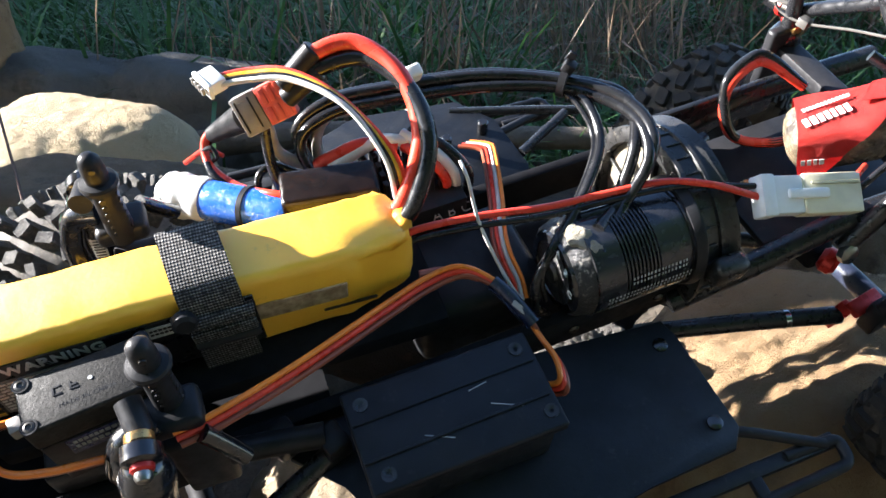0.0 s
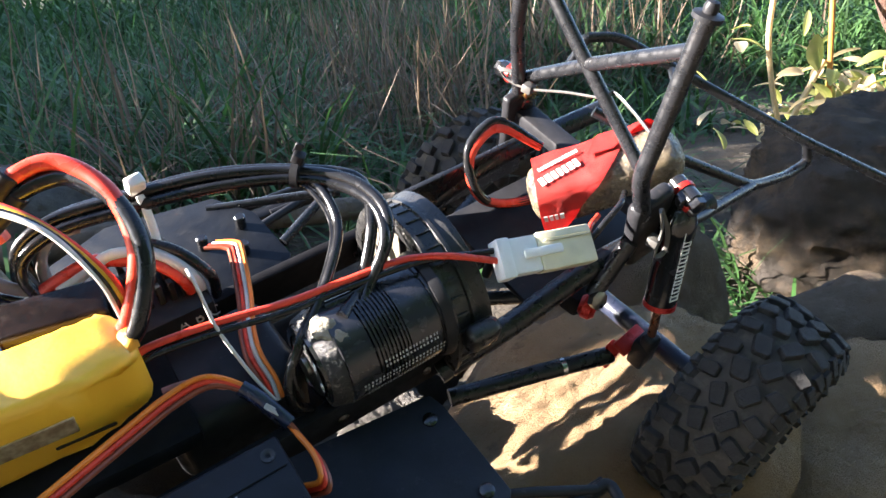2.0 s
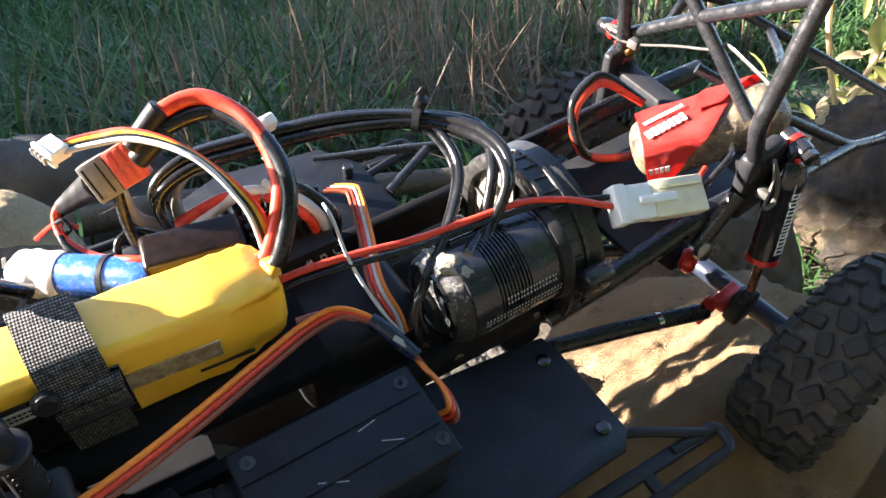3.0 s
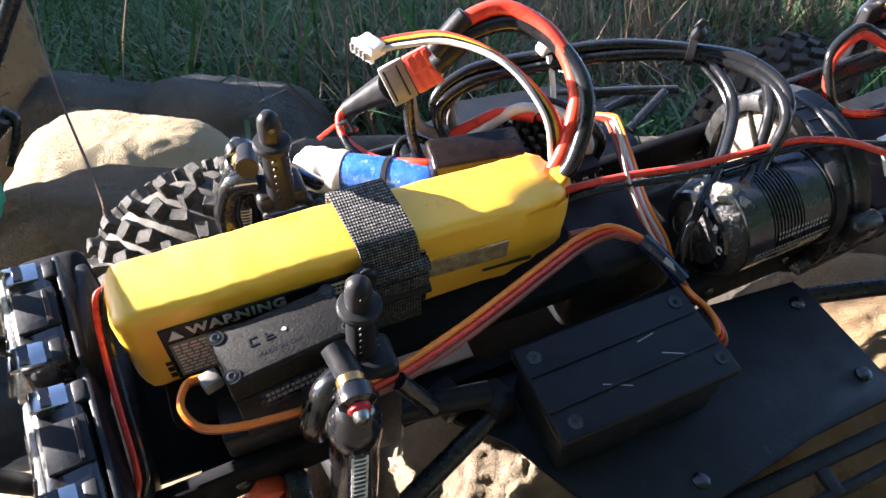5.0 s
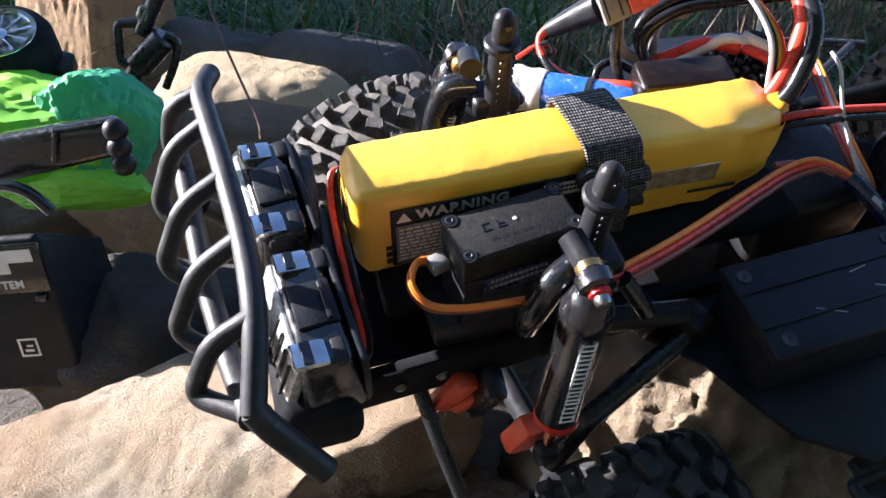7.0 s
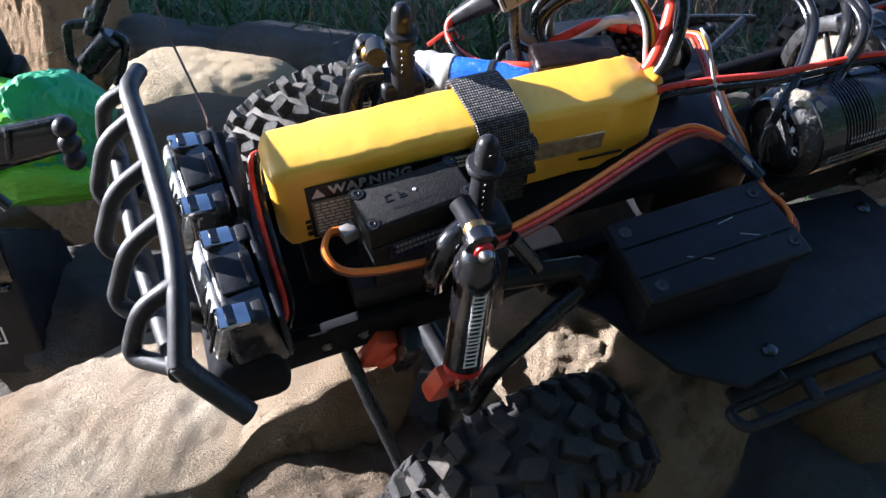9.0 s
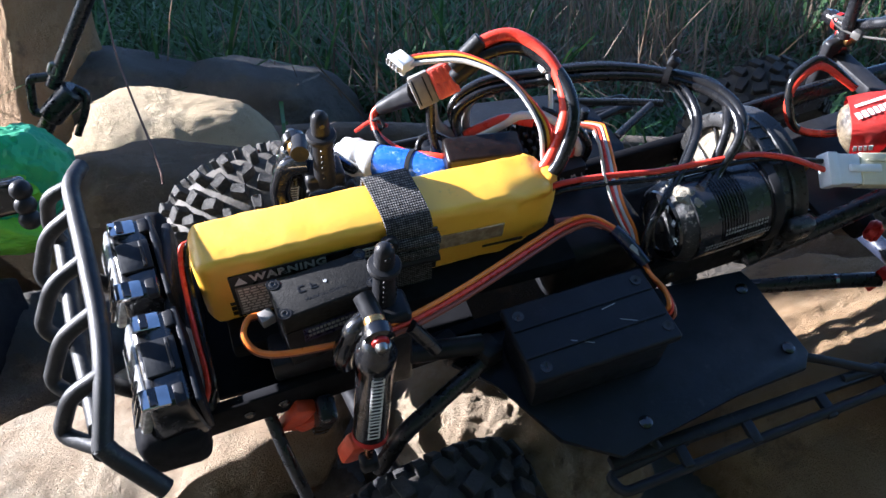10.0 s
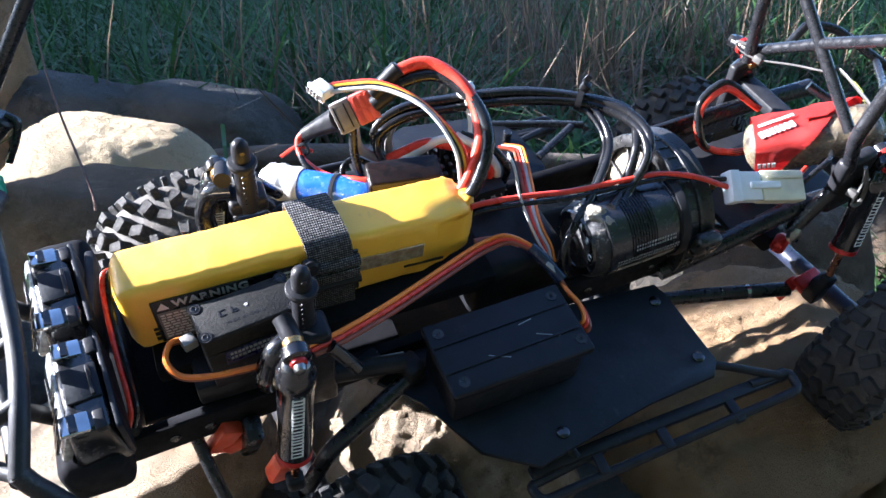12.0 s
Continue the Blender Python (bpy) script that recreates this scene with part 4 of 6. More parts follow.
def axles():
    a = part("front_axle", cyl((-0.026, 0.066, -0.136), (-0.004, -0.070, -0.143), 0.0052, 18), M_PLASTIC, truck)
    part("differential", lathe([(0, 0.006), (0.004, 0.009), (0.014, 0.0110), (0.026, 0.009), (0.032, 0.006)], (-0.024, 0.034, -0.138), (-0.014, -0.02, -0.141), 22), M_PLASTIC, a)
    part("knuckle", block((-0.0198, -0.0615, -0.1068), (0.012, 0.009, 0.018), (8, 20, 10), 0.0025, 2), M_ORANGE_PLASTIC, a, "bright red shock mount")
    part("knuckle", block((-0.0351, -0.0413, -0.1086), (0.016, 0.008, 0.009), (6, -20, 0), 0.002, 2, bm=block((-0.0411, -0.0413, -0.1026), (0.010, 0.007, 0.022), (6, 28, 0), 0.002, 2)), M_ORANGE_PLASTIC, a, "bright red servo horn")
    part("steering_knuckle", block((-0.005, -0.076, -0.136), (0.022, 0.012, 0.026), (0, 0, 8), 0.003, 2), M_PLASTIC, a)
    part("drag_link", rod([(-0.053, -0.035, -0.100), (-0.050, -0.052, -0.112), (-0.040, -0.088, -0.150)], 0.0030, 12), M_STEEL_TUBE, truck)
    part("lower_link", rod([(0.048, -0.048, -0.085), (0.001, -0.066, -0.098), (-0.012, -0.070, -0.120)], 0.0040, 12), M_STEEL_TUBE, truck, "black steel suspension link")
    part("lower_link", rod([(0.05, 0.045, -0.10), (-0.02, 0.055, -0.130)], 0.0040, 12), M_STEEL_TUBE, truck)
    part("axle_bracket", block((-0.030, -0.044, -0.104), (0.008, 0.012, 0.030), (15, 10, 0), 0.002), M_STEEL_TUBE, truck)
    r = part("rear_axle", cyl((0.312, 0.090, -0.160), (0.322, -0.080, -0.137), 0.0056, 18), mat("blue_black_axle", (0.012, 0.016, 0.03), (0.02, 0.025, 0.045), 0.35), truck)
    part("differential", lathe([(0, 0.008), (0.005, 0.015), (0.018, 0.018), (0.030, 0.015), (0.036, 0.008)], (0.318, 0.034, -0.150), (0.320, -0.01, -0.146), 22), M_PLASTIC, r)
    bm = block((0.288, -0.046, -0.131), (0.004, 0.007, 0.020), (10, 0, 10), 0.001)
    block((0.296, -0.049, -0.121), (0.018, 0.008, 0.004), (10, 0, 10), 0.001, bm=bm)
    block((0.304, -0.046, -0.131), (0.004, 0.007, 0.020), (10, 0, 10), 0.001, bm=bm)
    part("link_mount", bm, M_RED_METAL, r, "red anodised link mount")
    part("link_mount", lathe([(0, 0.004), (0.002, 0.006), (0.006, 0.006), (0.008, 0.004)], (0.274, -0.030, -0.098), (0.280, -0.040, -0.098), 16), M_RED_METAL, r, "red anodised link mount")
    part("shock_bracket", block((0.2985, -0.056, -0.122), (0.012, 0.009, 0.018), (0, 0, 10), 0.002), M_PLASTIC, r)
    link = part("lower_link", rod([(0.208, -0.024, -0.136), (0.250, -0.036, -0.132), (0.288, -0.047, -0.130)], 0.0044, 14), M_STEEL_TUBE, truck, "black steel suspension link")
    part("link_band", lathe([(0, 0.0047), (0.0025, 0.0047)], (0.262, -0.0395, -0.1315), (0.272, -0.042, -0.131), 14), M_CHROME, link, "bright bare metal band")
    part("lower_link", rod([(0.205, 0.036, -0.136), (0.288, 0.075, -0.130)], 0.0044, 14), M_STEEL_TUBE, truck, "black steel suspension link")
    part("upper_link", rod([(0.200, 0.015, -0.100), (0.285, -0.018, -0.112)], 0.0035, 12), M_STEEL_TUBE, truck)
    part("link_bracket", block((0.279, -0.022, -0.106), (0.012, 0.012, 0.014), (0, 0, 12), 0.003), M_MATTE, truck)


axles()


def motor():
    a, b = V(0.1500, -0.0180, -0.0622), V(0.1980, -0.0155, -0.0622)
    r = 0.0204
    prof = [(0.0, r * 0.93), (0.001, r), (0.0125, r), (0.0127, r * 0.985)]
    x = 0.0130
    for k in range(9):
        prof += [(x, r * 0.955), (x + 0.0003, r), (x + 0.0009, r), (x + 0.0012, r * 0.955)]
        x += 0.0016
    prof += [(x, r), (0.0400, r), (0.0404, r * 0.965), (0.0412, r * 0.965), (0.0416, r), (0.0480, r)]
    m = part("motor", lathe(prof, a, b, 48), M_MOTOR, truck, "black finned electric motor with mud on its end")
    d = (b - a).normalized()
    part("end_bell", lathe([(-0.0075, r * 0.35), (-0.0070, r * 0.78), (-0.005, r * 0.9), (0.0005, r * 0.97), (0.002, r * 0.97)], a, b, 36), M_ENDBELL, m, "mud-caked motor end bell")
    for k in range(6):
        t = 2 * math.pi * k / 6 + 0.2
        c = a - d * 0.0062 + V(0, math.cos(t), math.sin(t)) * r * 0.60
        part("vent_rib", block(tuple(c), (0.0016, 0.0024, 0.0080), (math.degrees(t) - 90, 0, 0), 0.0005), M_PLASTIC, m)
    part("end_plate", lathe([(-0.0068, r * 0.62), (-0.0078, r * 0.64), (-0.0074, r * 0.80), (-0.0058, r * 0.84)], a, b, 36), M_GLOSS, m, "black printed end ring")
    for k, ch in enumerate("CBA"):
        t = 2.75 - 0.55 * k
        q = a - d * 0.0081 + V(0, math.cos(t), math.sin(t)) * r * 0.72
        part("terminal_letter", text_mesh(ch, 0.0042, pose(q.x, q.y + 0.0012, q.z - 0.0014, 90, 0, -90), 0.0001, 1.0, 0.0002), M_WHITE_INK, m, "white capital letter")
    part("bearing", lathe([(0, 0.0042), (0.003, 0.0040), (0.0035, 0.002)], a - d * 0.006, a - d * 0.02, 16), M_SCREW, m)
    # cream glue smeared round the wire joints
    for x, t, ra in ((0.0005, 1.55, 0.0050), (0.0045, 1.85, 0.0040), (0.0010, 1.10, 0.0042)):
        c = a + d * x + V(0, math.cos(t), math.sin(t)) * r * 0.90
        bm = bmesh.new()
        bmesh.ops.create_icosphere(bm, subdivisions=4, radius=1)
        for v in bm.verts:
            u = v.co.copy()
            k = 1 + 0.30 * noise.noise(u * 1.4 + V(x * 900, t, 0)) + 0.12 * noise.noise(u * 4.5)
            v.co = V(u.x * ra, u.y * ra * 1.1, u.z * ra * 0.55) * k
        bmesh.ops.transform(bm, matrix=Matrix.Translation(c) @ Matrix.Rotation(t - math.pi / 2, 4, 'X'), verts=bm.verts)
        part("glue", bm, M_MUD, m, "cream glue smear")
    # printed lines as plain bars round the can
    n = V(0, -0.94, -0.33).normalized()
    for z, w, k, x0, h in ((0.62, 0.0026, 9, 0.016, 0.0034), (0.30, 0.0026, 12, 0.006, 0.0034), (0.02, 0.0022, 12, 0.008, 0.0026)):
        bm = bmesh.new()
        rn = random.Random(k)
        x = x0
        for i in range(k):
            ww = w * rn.uniform(0.75, 1.1)
            for xx, hh, lift in ((x, h, 0), (x + ww * 0.62, h, 0)):
                for j in range(2):
                    t0 = math.atan2(-0.33, -0.94) - z - (hh / r) * j * 0.62
                    t1 = t0 - hh / r * 0.36
                    q = []
                    for tt, xv in ((t0, xx), (t0, xx + ww * 0.3), (t1, xx + ww * 0.3), (t1, xx)):
                        q.append(bm.verts.new(a + d * xv + V(0, math.cos(tt), math.sin(tt)) * (r * 1.006)))
                    bm.faces.new(q)
            x += ww + 0.0007
            if x > 0.040:
                break
        tagged(part("printing", bm, M_GREY_INK, m, "grey printed writing as plain bars"), kind="stuff")
    # one large round spur gear housing behind the motor, its open side caked with dust
    c = V(0.1970, 0.0040, -0.0790)
    ax = V(1, 0.04, 0)
    R = 0.0405
    g = part("gear_cover", lathe([(0.0040, R * 0.82), (0.0000, R * 0.84), (-0.0004, R * 0.90), (0.0002, R * 0.97), (0.0012, R), (0.0030, R), (0.0036, R * 0.965), (0.0098, R * 0.965), (0.0104, R * 0.99), (0.0120, R * 0.99), (0.0126, R * 0.965), (0.0156, R * 0.975), (0.0172, R), (0.0188, R), (0.0204, R * 0.93), (0.0210, R * 0.3)], c, c + ax, 72), M_COVER, truck, "scuffed black spur gear cover")
    part("dusty_face", lathe([(0.0036, 0.006), (0.0036, R * 0.82), (0.0050, R * 0.82)], c, c + ax, 56), M_MUD, g, "dust-caked inner face")
    part("hub", lathe([(-0.0010, 0.004), (-0.0008, 0.0095), (0.0036, 0.0100)], c, c + ax, 24), M_COVER, g)
    for k in range(10):
        t = 0.15 + k * 2 * math.pi / 10
        p = c + V(0.0022, math.cos(t) * 0.0215, math.sin(t) * 0.0215)
        part("cover_rib", block(tuple(p), (0.0030, 0.0012, 0.0235), (math.degrees(t) - 90, 0, 0), 0.0004, 1), M_COVER, g)
    for k in range(26):
        t = -1.2 + k * 0.19
        p = c + V(0.0068, math.cos(t) * R * 0.968, math.sin(t) * R * 0.968)
        part("grip_rib", block(tuple(p), (0.0064, 0.0010, 0.0014), (math.degrees(t) - 90, 0, 0), 0.0002, 1), M_COVER, g)
    part("motor_plate", lathe([(0, 0.0215), (0.003, 0.0225), (0.004, 0.0225)], (0.1930, -0.0157, -0.0622), (0.21, -0.0157, -0.0622), 40), M_PLASTIC, g)
    part("cover_lug", block((0.2090, -0.0375, -0.0660), (0.015, 0.009, 0.014), (10, 0, 0), 0.0035, 3), M_COVER, g)
    part("lug_screw", lathe([(0, 0.0030), (0.0012, 0.0028), (0.0016, 0.0014)], (0.2075, -0.0405, -0.0640), (0.203, -0.052, -0.060), 12), M_SCREW, g)


motor()


def radio_box():
    b = part("radio_box", block((0.0865, -0.0595, -0.0745), (0.0640, 0.0330, 0.025), (0, 0, 1.5), 0.0020, 2), M_PLATE, truck, "black plastic receiver box with screwed lid")
    lid = part("lid", block((0.0865, -0.0595, -0.0605), (0.0685, 0.0375, 0.005), (0, 0, 1.5), 0.0012, 3), M_PLATE, b)
    part("lid_ridge", block((0.0860, -0.0665, -0.0577), (0.0660, 0.0012, 0.0014), (0, 0, 2.5), 0.0004), M_PLATE, lid)
    part("lid_ridge", block((0.0860, -0.0530, -0.0577), (0.0660, 0.0010, 0.0010), (0, 0, 2.5), 0.0003), M_PLATE, lid)
    for x, y in ((0.1147, -0.0458), (0.1171, -0.0711), (0.0596, -0.0735), (0.0577, -0.0478)):
        sc = part("screw", lathe([(0, 0.0026), (0.0005, 0.0026), (0.0005, 0.0017), (0.0001, 0.0010)], (x, y, -0.0581), (x, y, -0.05), 14), M_SOCKET, b, "worn socket screw")
    for x, y, w, rz in ((0.104, -0.064, 0.011, -24), (0.079, -0.067, 0.010, -24), (0.097, -0.0545, 0.007, 10)):
        part("scratch", block((x, y, -0.05795), (w, 0.0004, 0.0003), (0, 0, rz), 0.0001, 1), M_GREY_INK, lid)


radio_box()


def rear_cage():
    c = part("rear_cage", rod([(0.288, -0.036, -0.040), (0.2815, -0.0335, -0.018), (0.2955, -0.0276, 0.0452)], 0.0036, 14), M_STEEL_TUBE, truck, "black steel tube rear cage")
    part("post_knob", lathe([(0, 0.0034), (0.0006, 0.0056), (0.0022, 0.0056), (0.0028, 0.0026), (0.0050, 0.0028), (0.0066, 0.0022), (0.0070, 0.0008)], (0.2955, -0.0276, 0.0452), (0.3005, -0.0256, 0.070), 18), M_PLASTIC, c)
    part("cage_tube", rod([(0.292, 0.056, -0.040), (0.288, 0.060, -0.005), (0.290, 0.062, 0.060)], 0.0034, 14), M_STEEL_TUBE, c)
    part("cage_tube", rod([(0.2938, -0.0270, 0.0330), (0.2965, 0.0180, -0.0020), (0.2960, 0.0600, -0.0365)], 0.0031, 12, 0.003), M_STEEL_TUBE, c)
    part("cage_tube", rod([(0.3005, -0.018, -0.033), (0.2963, 0.0206, -0.0045), (0.2935, 0.060, 0.024)], 0.0031, 12, 0.003), M_STEEL_TUBE, c)
    # rack behind
    part("rack_tube", rod([(0.3505, 0.0750, -0.0400), (0.3660, 0.0680, -0.0400), (0.388, 0.042, -0.052), (0.437, -0.0160, -0.0775), (0.486, -0.060, -0.100), (0.492, -0.070, -0.112)], 0.0027, 12, 0.010), M_STEEL_TUBE, c)
    part("rack_tube", rod([(0.3505, 0.0750, -0.0400), (0.3400, 0.0730, -0.0520)], 0.0027, 12), M_STEEL_TUBE, c)
    part("rack_tube", rod([(0.318, 0.030, -0.044), (0.345, -0.004, -0.058), (0.3855, -0.0260, -0.0785), (0.425, -0.0225, -0.092), (0.4445, -0.0205, -0.0925), (0.440, -0.0170, -0.080)], 0.0027, 12, 0.008), M_STEEL_TUBE, c)
    part("rack_tube", rod([(0.3855, -0.0260, -0.0785), (0.355, -0.031, -0.071), (0.330, -0.036, -0.064), (0.305, -0.036, -0.058)], 0.0028, 12, 0.008), M_STEEL_TUBE, c)
    part("rack_tube", rod([(0.3840, 0.0420, -0.0510), (0.3640, 0.0200, -0.0440), (0.3362, 0.0, -0.029)], 0.0022, 10, 0.008), M_STEEL_TUBE, c)
    part("rear_tower", block((0.296, -0.034, -0.052), (0.022, 0.008, 0.040), (0, -10, 4), 0.003, 3), M_PLASTIC, truck)
    part("rear_tower", block((0.296, 0.062, -0.064), (0.012, 0.006, 0.034), (0, -4, 4), 0.002, 3), M_PLASTIC, truck)
    part("rear_crossmember", block((0.305, 0.012, -0.060), (0.012, 0.098, 0.008), (0, 0, 5), 0.002), M_PLASTIC, truck)
    for p0, p1 in (((0.311, -0.030, -0.036), (0.309, -0.044, -0.036)), ((0.297, 0.062, -0.038), (0.2955, 0.074, -0.040))):
        t = part("shock_bolt", cyl(p0, p1, 0.0044, 16), M_GLOSS, truck)
        part("bolt_ring", lathe([(0, 0.0050), (0.0025, 0.0050)], V(*p0).lerp(V(*p1), 0.35), p1, 16), M_RED_METAL, t, "red anodised washer")
        part("bolt_nut", lathe([(0, 0.0040), (0.003, 0.0038), (0.0036, 0.0022)], p1, V(*p1) * 2 - V(*p0), 6), M_GLOSS, t)
    part("tower_lever", rod([(0.286, -0.036, -0.055), (0.276, -0.037, -0.072), (0.270, -0.038, -0.080)], 0.0040, 12), M_STEEL_TUBE, truck)
    part("lever_nut", lathe([(0, 0.0045), (0.003, 0.0045), (0.0038, 0.003)], (0.270, -0.040, -0.080), (0.270, -0.05, -0.075), 8), M_SCREW, truck)
    part("rear_tray", block((0.288, 0.014, -0.092), (0.085, 0.062, 0.004), (0, 0, 4), 0.001), M_PLASTIC, truck)
    part("rear_tray_wall", block((0.255, 0.046, -0.074), (0.075, 0.003, 0.022), (0, 0, 4), 0.001), M_STEEL_TUBE, truck)
    part("antenna_stub", cyl((0.245, 0.006, -0.098), (0.247, 0.004, -0.080), 0.0024, 12), M_PLASTIC, truck)
    part("brass_tip", lathe([(0, 0.0020), (0.004, 0.0022), (0.005, 0.0016), (0.0065, 0.0012)], (0.247, 0.004, -0.080), (0.248, 0.003, -0.070), 12), M_BRASS, truck, "brass threaded tip")


rear_cage()


# ---- battery, speed controller and wiring ----
def battery():
    bat = thing("battery_pack", "yellow shrink-wrapped lithium battery pack with warning label", "battery")
    bm = bmesh.new()
    xs = [-0.0660, -0.0655, -0.0645, -0.0625] + [-0.060 + i * 0.0035 for i in range(42)] + [0.0875, 0.0895, 0.0908, 0.0915]
    rings = []
    for x in xs:
        e = max(0.0, (x - 0.066) / 0.025)
        f = min(1, max(0, (-0.0615 - x) / 0.0045))
        g = min(1, max(0, (x - 0.0865) / 0.005))
        ins = 0.0045 * f ** 2 + 0.0035 * g ** 2
        y0, y1 = -0.0085 + ins + 0.002 * e, 0.0165 - ins
        zt, zb = -0.0255 - 0.0035 * max(0, x / 0.09) - ins - 0.0015 * e, -0.066 + ins + 0.008 * e
        rt = 0.0028 + 0.004 * e
        ring = []
        for k in range(40):
            a = 2 * math.pi * k / 40 + math.pi / 4
            c, s = math.cos(a), math.sin(a)
            ex = 0.17
            u, w = math.copysign(abs(c) ** ex, c), math.copysign(abs(s) ** ex, s)
            y = (y0 + y1) / 2 + u * (y1 - y0) / 2
            z = (zt + zb) / 2 + w * (zt - zb) / 2
            if s > 0.3 and c < 0:
                z -= (0.005 * e + 0.0012) * min(1, -c * 1.2)
                y += 0.0015 * e
            q = V(x, y, z)
            amp = 0.0004 + 0.0021 * e + 0.0003 * f
            q += V(0, 1, 0.6) * amp * noise.noise(q * 130) + V(0, 0.6, 1) * amp * 0.8 * noise.noise(q * 320)
            ring.append(bm.verts.new(q))
        rings.append(ring)
    for a, b in zip(rings, rings[1:]):
        for k in range(40):
            bm.faces.new((a[k], a[(k + 1) % 40], b[(k + 1) % 40], b[k]))
    bm.faces.new(rings[0][::-1])
    bm.faces.new(rings[-1])
    part("wrap", bm, M_YELLOW, bat, angle=65)
    flap = bmesh.new()
    # a crease of wrap gathered over the lead end, with a tear at its corner
    ring = []
    for i in range(10):
        u = i / 9
        c = V(0.0800 + 0.0125 * u, 0.0, 0.0)
        row = []
        for k in range(13):
            a = math.pi * (0.12 + 0.76 * k / 12)
            y = 0.0045 - math.cos(a) * (0.0095 - 0.0035 * u)
            z = -0.0335 + math.sin(a) * (0.0022 + 0.0020 * u) + 0.0012 * noise.noise(V(u * 3, a * 2.2, 5)) - 0.0020 * (1 - u)
            if u > 0.7:
                z -= 0.0025 * (u - 0.7) / 0.3 * abs(noise.noise(V(1, a * 4, 2)))
            row.append(flap.verts.new((c.x + 0.0010 * noise.noise(V(a * 3, 2, 1)) * u, y, z)))
        ring.append(row)
    for a, b in zip(ring, ring[1:]):
        for k in range(12):
            flap.faces.new((a[k], b[k], b[k + 1], a[k + 1]))
    bmesh.ops.solidify(flap, geom=list(flap.faces), thickness=0.0006)
    part("wrap_flap", flap, M_YELLOW, bat, "crumpled yellow wrap gathered over the leads", 50)
    lab = part("warning_label", block((-0.0100, -0.00885, -0.0485), (0.088, 0.0008, 0.0285), (0, 0, 0), 0.0003, 1), M_LABEL_BLACK, bat, "black printed warning label")
    face = pose(-0.0455, -0.00935, -0.0397, 90, 0, 0)
    part("lettering", text_mesh("WARNING", 0.0060, face, 0.0001, 1.12, 0.00022), M_WHITE_INK, lab, "white capital letters")
    tri = bmesh.new()
    q = [tri.verts.new((x, y, z)) for y in (-0.0096, -0.0090) for x, z in ((-0.0520, -0.0400), (-0.0472, -0.0400), (-0.0496, -0.0356))]
    tri.faces.new(q[:3])
    for i in range(3):
        tri.faces.new((q[i], q[(i + 1) % 3], q[3 + (i + 1) % 3], q[3 + i]))
    part("warning_triangle", tri, M_WHITE_INK, lab)
    part("small_print_panel", block((-0.0405, -0.00945, -0.0515), (0.024, 0.0004, 0.019), (0, 0, 0), 0.0001, 1), M_PAPER, lab, "grey panel of small print")
    rows = []
    rn = random.Random(3)
    for j in range(9):
        x = 0.0
        while x < 0.021:
            w = rn.uniform(0.0012, 0.0034)
            rows.append((x, -0.0019 * j, min(w, 0.0225 - x), 0.0009))
            x += w + 0.0006
    part("small_print", bars(rows, pose(-0.0515, -0.0097, -0.0440, 90, 0, 0)), M_WHITE_INK, lab, "small print as plain bars")
    part("small_print_panel", block((0.006, -0.00945, -0.0395), (0.016, 0.0004, 0.006), (0, 0, 0), 0.0001, 1), M_WHITE_INK, lab, "white panel of small print")
    part("small_print", bars([(0.0015 * k, -0.002 * j, 0.0011, 0.0009) for k in range(9) for j in range(2)], pose(-0.0005, -0.0097, -0.0385, 90, 0, 0)), M_LABEL_BLACK, lab)
    part("far_label", block((-0.0100, 0.01685, -0.0475), (0.100, 0.0008, 0.0310), (0, 0, 0), 0.0003, 1), M_LABEL_BLACK, bat, "black printed label")
    part("foil_window", block((0.0490, -0.0086, -0.0470), (0.033, 0.0010, 0.0090), (0, 3, 0), 0.0004, 1), M_WINDOW, bat, "scuffed brown foil window")
    part("dark_patch", block((0.066, -0.0084, -0.0575), (0.020, 0.0010, 0.0016), (0, 3, 0), 0.0004, 1), M_LABEL_BLACK, bat, "black smudged print strip")
    part("end_print", letter_bars(3, 0.0024, 0.0036, 0.0012, pose(-0.0560, -0.0087, -0.0520, 90, 90, 0), 1), M_LABEL_BLACK, bat)
    # leads with heat-shrink ends
    part("red_lead", tube([(0.088, 0.008, -0.036), (0.0945, 0.0105, -0.0270), (0.1035, 0.0220, -0.0125), (0.1030, 0.0410, -0.0020), (0.0920, 0.0580, 0.0020), (0.0775, 0.0612, -0.0010), (0.066, 0.0605, -0.010)], 0.0030, 14), M_RED_WIRE, bat, "thick red silicone lead")
    blk = part("black_lead", tube([(0.088, 0.004, -0.037), (0.0955, 0.0045, -0.027), (0.1050, 0.0170, -0.0120), (0.1040, 0.0370, -0.0040), (0.0930, 0.0540, -0.0020), (0.0760, 0.0590, -0.0070), (0.066, 0.0590, -0.016)], 0.0031, 14), M_BLACK_WIRE, bat, "thick black silicone lead")
    part("wire_print", letter_bars(7, 0.0011, 0.0016, 0.0006, pose(0.1062, 0.0235, -0.0065, 20, 25, 108), 5), M_WHITE_INK, blk)
    for p0, p1 in (((0.0775, 0.0618, 0.0004), (0.0640, 0.0605, -0.012)), ((0.0775, 0.0590, -0.0070), (0.0640, 0.0588, -0.017))):
        part("shrink_sleeve", cyl(p0, p1, 0.0040, 16), M_PLASTIC, bat, "black heat-shrink sleeve")
    plug = part("balance_plug", block((0.0400, 0.0620, -0.0040), (0.0075, 0.0095, 0.0050), (0, 0, 24), 0.0006), M_WHITE_NYLON, bat, "white balance plug")
